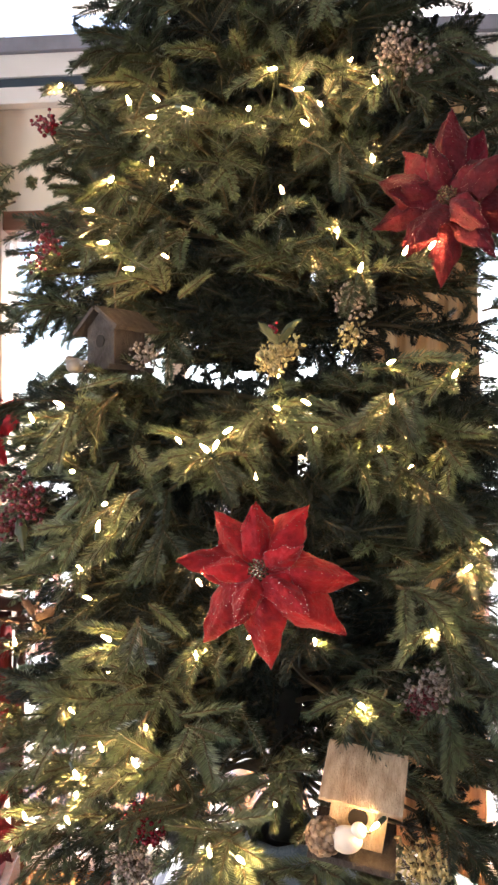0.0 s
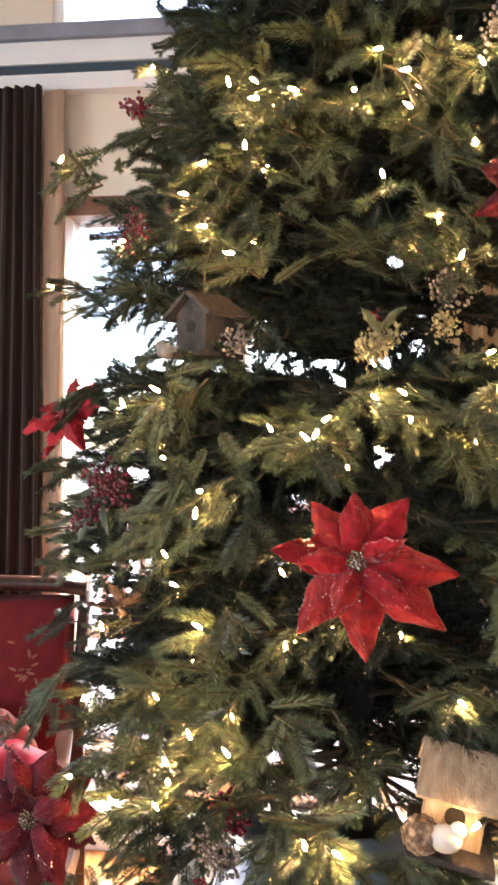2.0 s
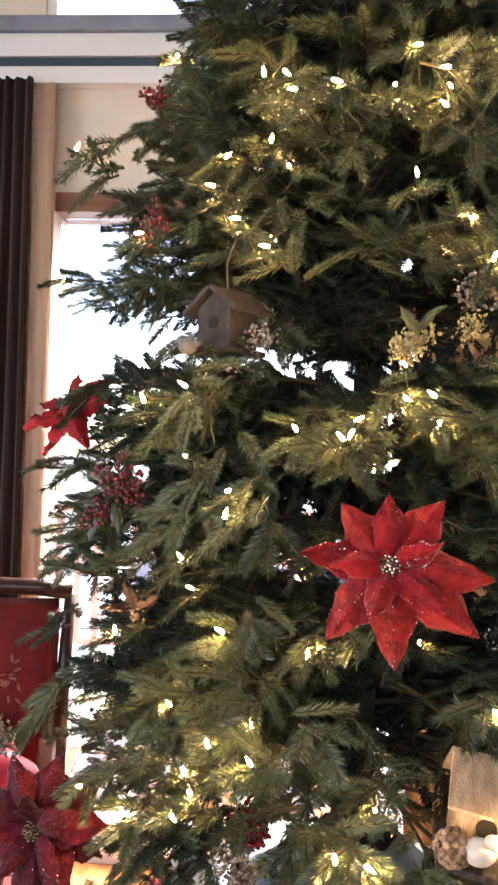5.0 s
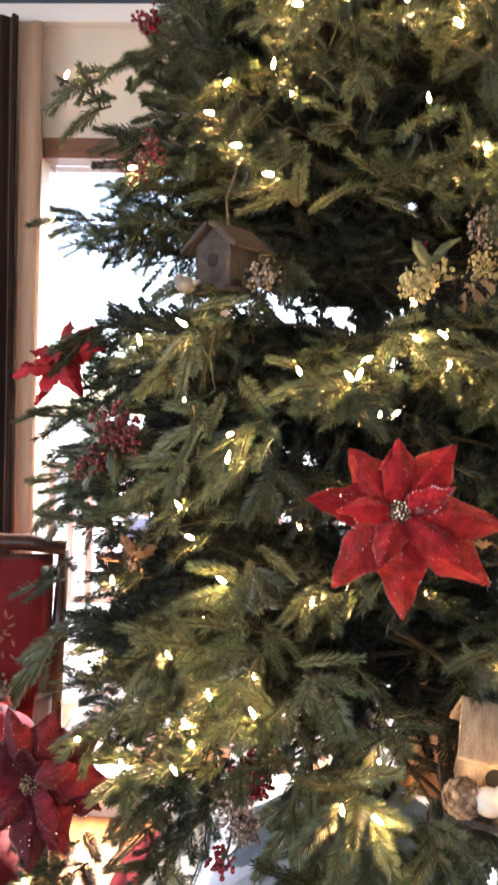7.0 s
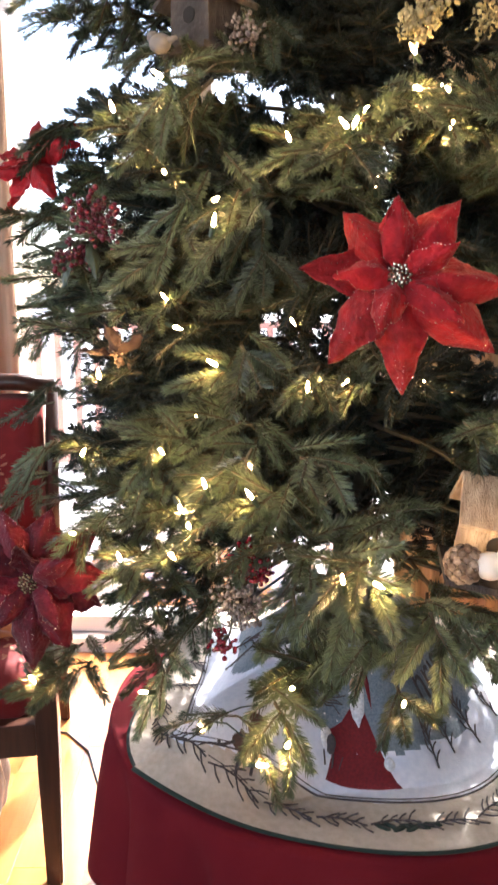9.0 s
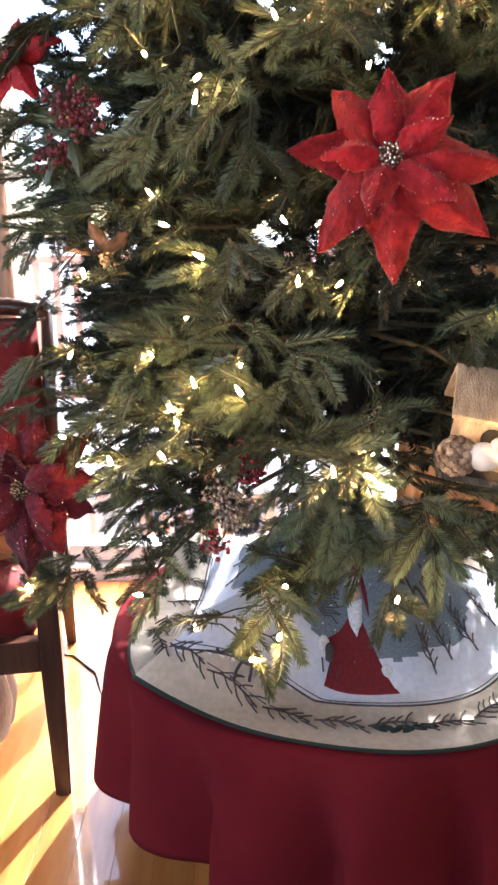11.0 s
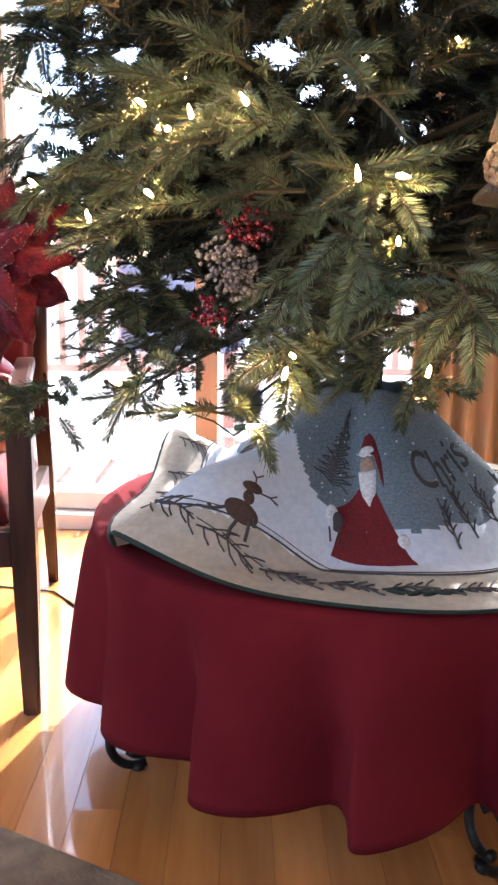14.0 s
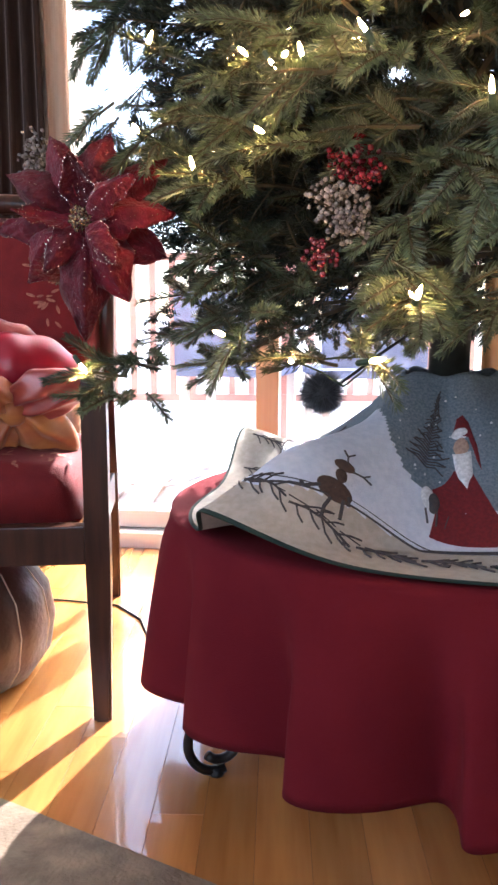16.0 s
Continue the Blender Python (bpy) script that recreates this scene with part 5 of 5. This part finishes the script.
for v in bm.verts:
    v.co *= 1 + 0.05 * noise.noise(v.co * 14) + 0.035 * math.sin(9 * math.atan2(v.co.z, v.co.x + 0.001) + 8 * v.co.length)
smooth(part("cover", bm, MAT_SATIN_RED, pillow))


def lobe(a, seed):
    """One gathered loop of the bow."""
    bm = bmesh.new()
    ico(bm, (0, 0, 0), 0.074, 5, (1.25, 0.42, 0.80))
    for v in bm.verts:
        w = math.atan2(v.co.z, 0.02 + max(0.0, v.co.x + 0.09))
        v.co.y += 0.009 * math.sin(15 * w + seed) * max(0.0, 1.0 - abs(v.co.x) * 7) + 0.010 * noise.noise(v.co * 16 + Vector((seed, 0, 0)))
        v.co.z += 0.006 * noise.noise(v.co * 24 + Vector((0, seed, 0)))
        v.co.x += 0.080
    m = Matrix.Translation((0, -0.085, 0)) @ Matrix.Rotation(a, 4, "Y") @ Matrix.Rotation(-0.25, 4, "Z")
    bmesh.ops.transform(bm, matrix=m, verts=bm.verts)
    return bm


for k, a in enumerate((-0.55, 0.75, 2.2, 3.6)):
    smooth(part("bow_loop", lobe(a, k * 1.7), MAT_SATIN_PINK if k == 0 else MAT_SATIN, pillow))
bm = bmesh.new()
ico(bm, (0, -0.105, 0), 0.032, 2, (1.1, 0.7, 0.9))
for v in bm.verts:
    v.co += v.normal * 0.004 * math.sin(v.co.x * 300 + v.co.z * 120)
smooth(part("knot", bm, MAT_SATIN, pillow))
throw = empty("pink_cushion", Matrix.Translation((-0.90, 2.08, 0.64)) @ Matrix.Rotation(radians(10), 4, "Z") @ Matrix.Rotation(radians(20), 4, "X"), "glossy pink satin cushion behind the bow cushion", "cushion")
bm = bmesh.new()
ico(bm, (0, 0, 0), 0.16, 5, (1.05, 0.38, 0.88))
for v in bm.verts:
    v.co *= 1 + 0.022 * math.sin(14 * math.atan2(v.co.z, v.co.x + 0.001) + 10 * v.co.length) * min(1.0, v.co.length * 12) + 0.03 * noise.noise(v.co * 11)
smooth(part("cover", bm, MAT_SATIN_PINK, throw))

# ---------------------------------------------------------------- leather pouf under the chair
pouf = empty("pouf", Matrix.Translation((-0.925, 1.87, 0)), "brown leather pouf with pale seams on the floor", "pouf")
PROF = [(0.10, 0.0), (0.165, 0.012), (0.20, 0.06), (0.212, 0.13), (0.20, 0.20), (0.16, 0.255), (0.09, 0.28), (0.02, 0.285)]
bm = bmesh.new()
N = 72
rings = []
for r, z in PROF:
    rings.append([bm.verts.new((r * (1 - 0.035 * (abs(math.cos(6 * 2 * math.pi * k / N)) ** 10)) * math.cos(2 * math.pi * k / N), r * (1 - 0.035 * (abs(math.cos(6 * 2 * math.pi * k / N)) ** 10)) * math.sin(2 * math.pi * k / N), z)) for k in range(N)])
for a, b in zip(rings, rings[1:]):
    for k in range(N):
        bm.faces.new((a[k], a[(k + 1) % N], b[(k + 1) % N], b[k])).smooth = True
bm.faces.new(rings[0][::-1])
bm.faces.new(rings[-1])
part("cover", bm, MAT_LEATHER, pouf)
for k in range(12):
    a = 2 * math.pi * k / 12
    bm = bmesh.new()
    tube(bm, [(r * 0.972 * math.cos(a), r * 0.972 * math.sin(a), z + 0.001) for r, z in PROF], 0.0016, 5)
    part("seam", bm, MAT_SEAM, pouf)

# cable along the floor
bm = bmesh.new()
tube(bm, [(-1.15, 2.42, 0.004), (-0.98, 2.36, 0.004), (-0.80, 2.33, 0.004), (-0.66, 2.30, 0.004), (-0.58, 2.20, 0.004), (-0.52, 2.02, 0.004), (-0.40, 1.85, 0.004), (-0.1, 1.75, 0.004)], 0.0032, 6)
smooth(tagged(part("cable", bm, MAT_CABLE), "thin black cable lying on the floor", "cable"))

# ---------------------------------------------------------------- deck outside
deck = empty("deck", Matrix.Translation((0, 0, -0.03)), "pale sunlit wooden deck outside the door", "deck", kind="structure")
DB = bpy.data.meshes.new("board")
b = bmesh.new()
box(b, -3.2, 3.6, 0.002, 0.136, -0.03, 0.0, 0.003)
b.to_mesh(DB)
b.free()
DB.materials.append(MAT_DECK)
for k in range(14):
    ob = part("board", DB, [], deck)
    ob.location = (0, 3.16 + 0.14 * k, 0)
rail = empty("deck_railing", Matrix.Translation((0, 4.75, 0)), "red brown wooden deck railing with slim balusters", "railing")
part("top_rail", boxes((-3.2, 3.6, -0.05, 0.05, 1.08, 1.12), bevel=0.004), MAT_RAIL, rail)
part("bottom_rail", boxes((-3.2, 3.6, -0.02, 0.02, 0.30, 0.34), bevel=0.003), MAT_RAIL, rail)
BAL = bpy.data.meshes.new("baluster")
b = bmesh.new()
box(b, -0.018, 0.018, -0.018, 0.018, 0.341, 1.079, 0.002)
b.to_mesh(BAL)
b.free()
BAL.materials.append(MAT_RAIL)
for k in range(60):
    ob = part("baluster", BAL, [], rail)
    ob.location = (-3.15 + 0.111 * k, 0, 0)
for x in (-2.4, -0.2, 2.0):
    part("post", boxes((x - 0.045, x + 0.045, 0.055, 0.145, -0.5, 1.16), bevel=0.004), MAT_RAIL, rail)


def patio_chair(x, y, az, label):
    th = empty("patio_chair", Matrix.Translation((x, y, -0.03)) @ Matrix.Rotation(az, 4, "Z"), label, "chair", group="chairs on the deck")
    part("seat", boxes((-0.25, 0.25, -0.24, 0.24, 0.52, 0.56), bevel=0.01), MAT_BLUE, th)
    part("backrest", boxes((-0.25, 0.25, 0.22, 0.26, 0.57, 0.93), bevel=0.01), MAT_BLUE, th)
    # legs take the pale trim colour so they fade into the glare outside
    for sx in (-1, 1):
        for sy in (-1, 1):
            part("leg", boxes((sx * 0.22 - 0.02, sx * 0.22 + 0.02, sy * 0.2 - 0.02, sy * 0.2 + 0.02, 0.0, 0.518), bevel=0.004), MAT_TRIM, th, "leg coloured pale to fade into the glare")
    return th


patio_chair(-0.42, 4.25, 2.9, "blue patio chair on the sunny deck")
patio_chair(0.18, 4.2, 3.3, "blue patio chair on the sunny deck")

# ---------------------------------------------------------------- floor planks
PW = 0.083
rng = random.Random(21)


def plank_mesh(length):
    bm = bmesh.new()
    box(bm, 0.0002, PW - 0.0002, 0.0002, length - 0.0002, -0.02, 0.0)
    top = [e for e in bm.edges if all(abs(v.co.z) < 1e-6 for v in e.verts)]
    bmesh.ops.bevel(bm, geom=top, offset=0.0005, segments=1, affect="EDGES")
    me = bpy.data.meshes.new("plank")
    bm.to_mesh(me)
    bm.free()
    me.materials.append(MAT_OAK)
    return me


PLANKS = {L: plank_mesh(L) for L in (0.6, 0.9, 1.2, 1.5)}
rest = bmesh.new()
col = 0
x = -2.75
while x < 3.0:
    y = -3.0 - rng.uniform(0, 1.0)
    while y < 2.95:
        L = rng.choice((0.6, 0.9, 1.2, 1.5))
        if -1.35 < x < 0.9 and y + L > 0.8:
            ob = part("plank", PLANKS[L], [], floor)
            ob.location = (x, y, 0)
        else:
            box(rest, x + 0.0002, x + PW - 0.0002, y + 0.0002, y + L - 0.0002, -0.02, 0.0)
        y += L
    x += PW
far = part("planks", rest, MAT_OAK, floor)
tagged(far, kind="stuff")
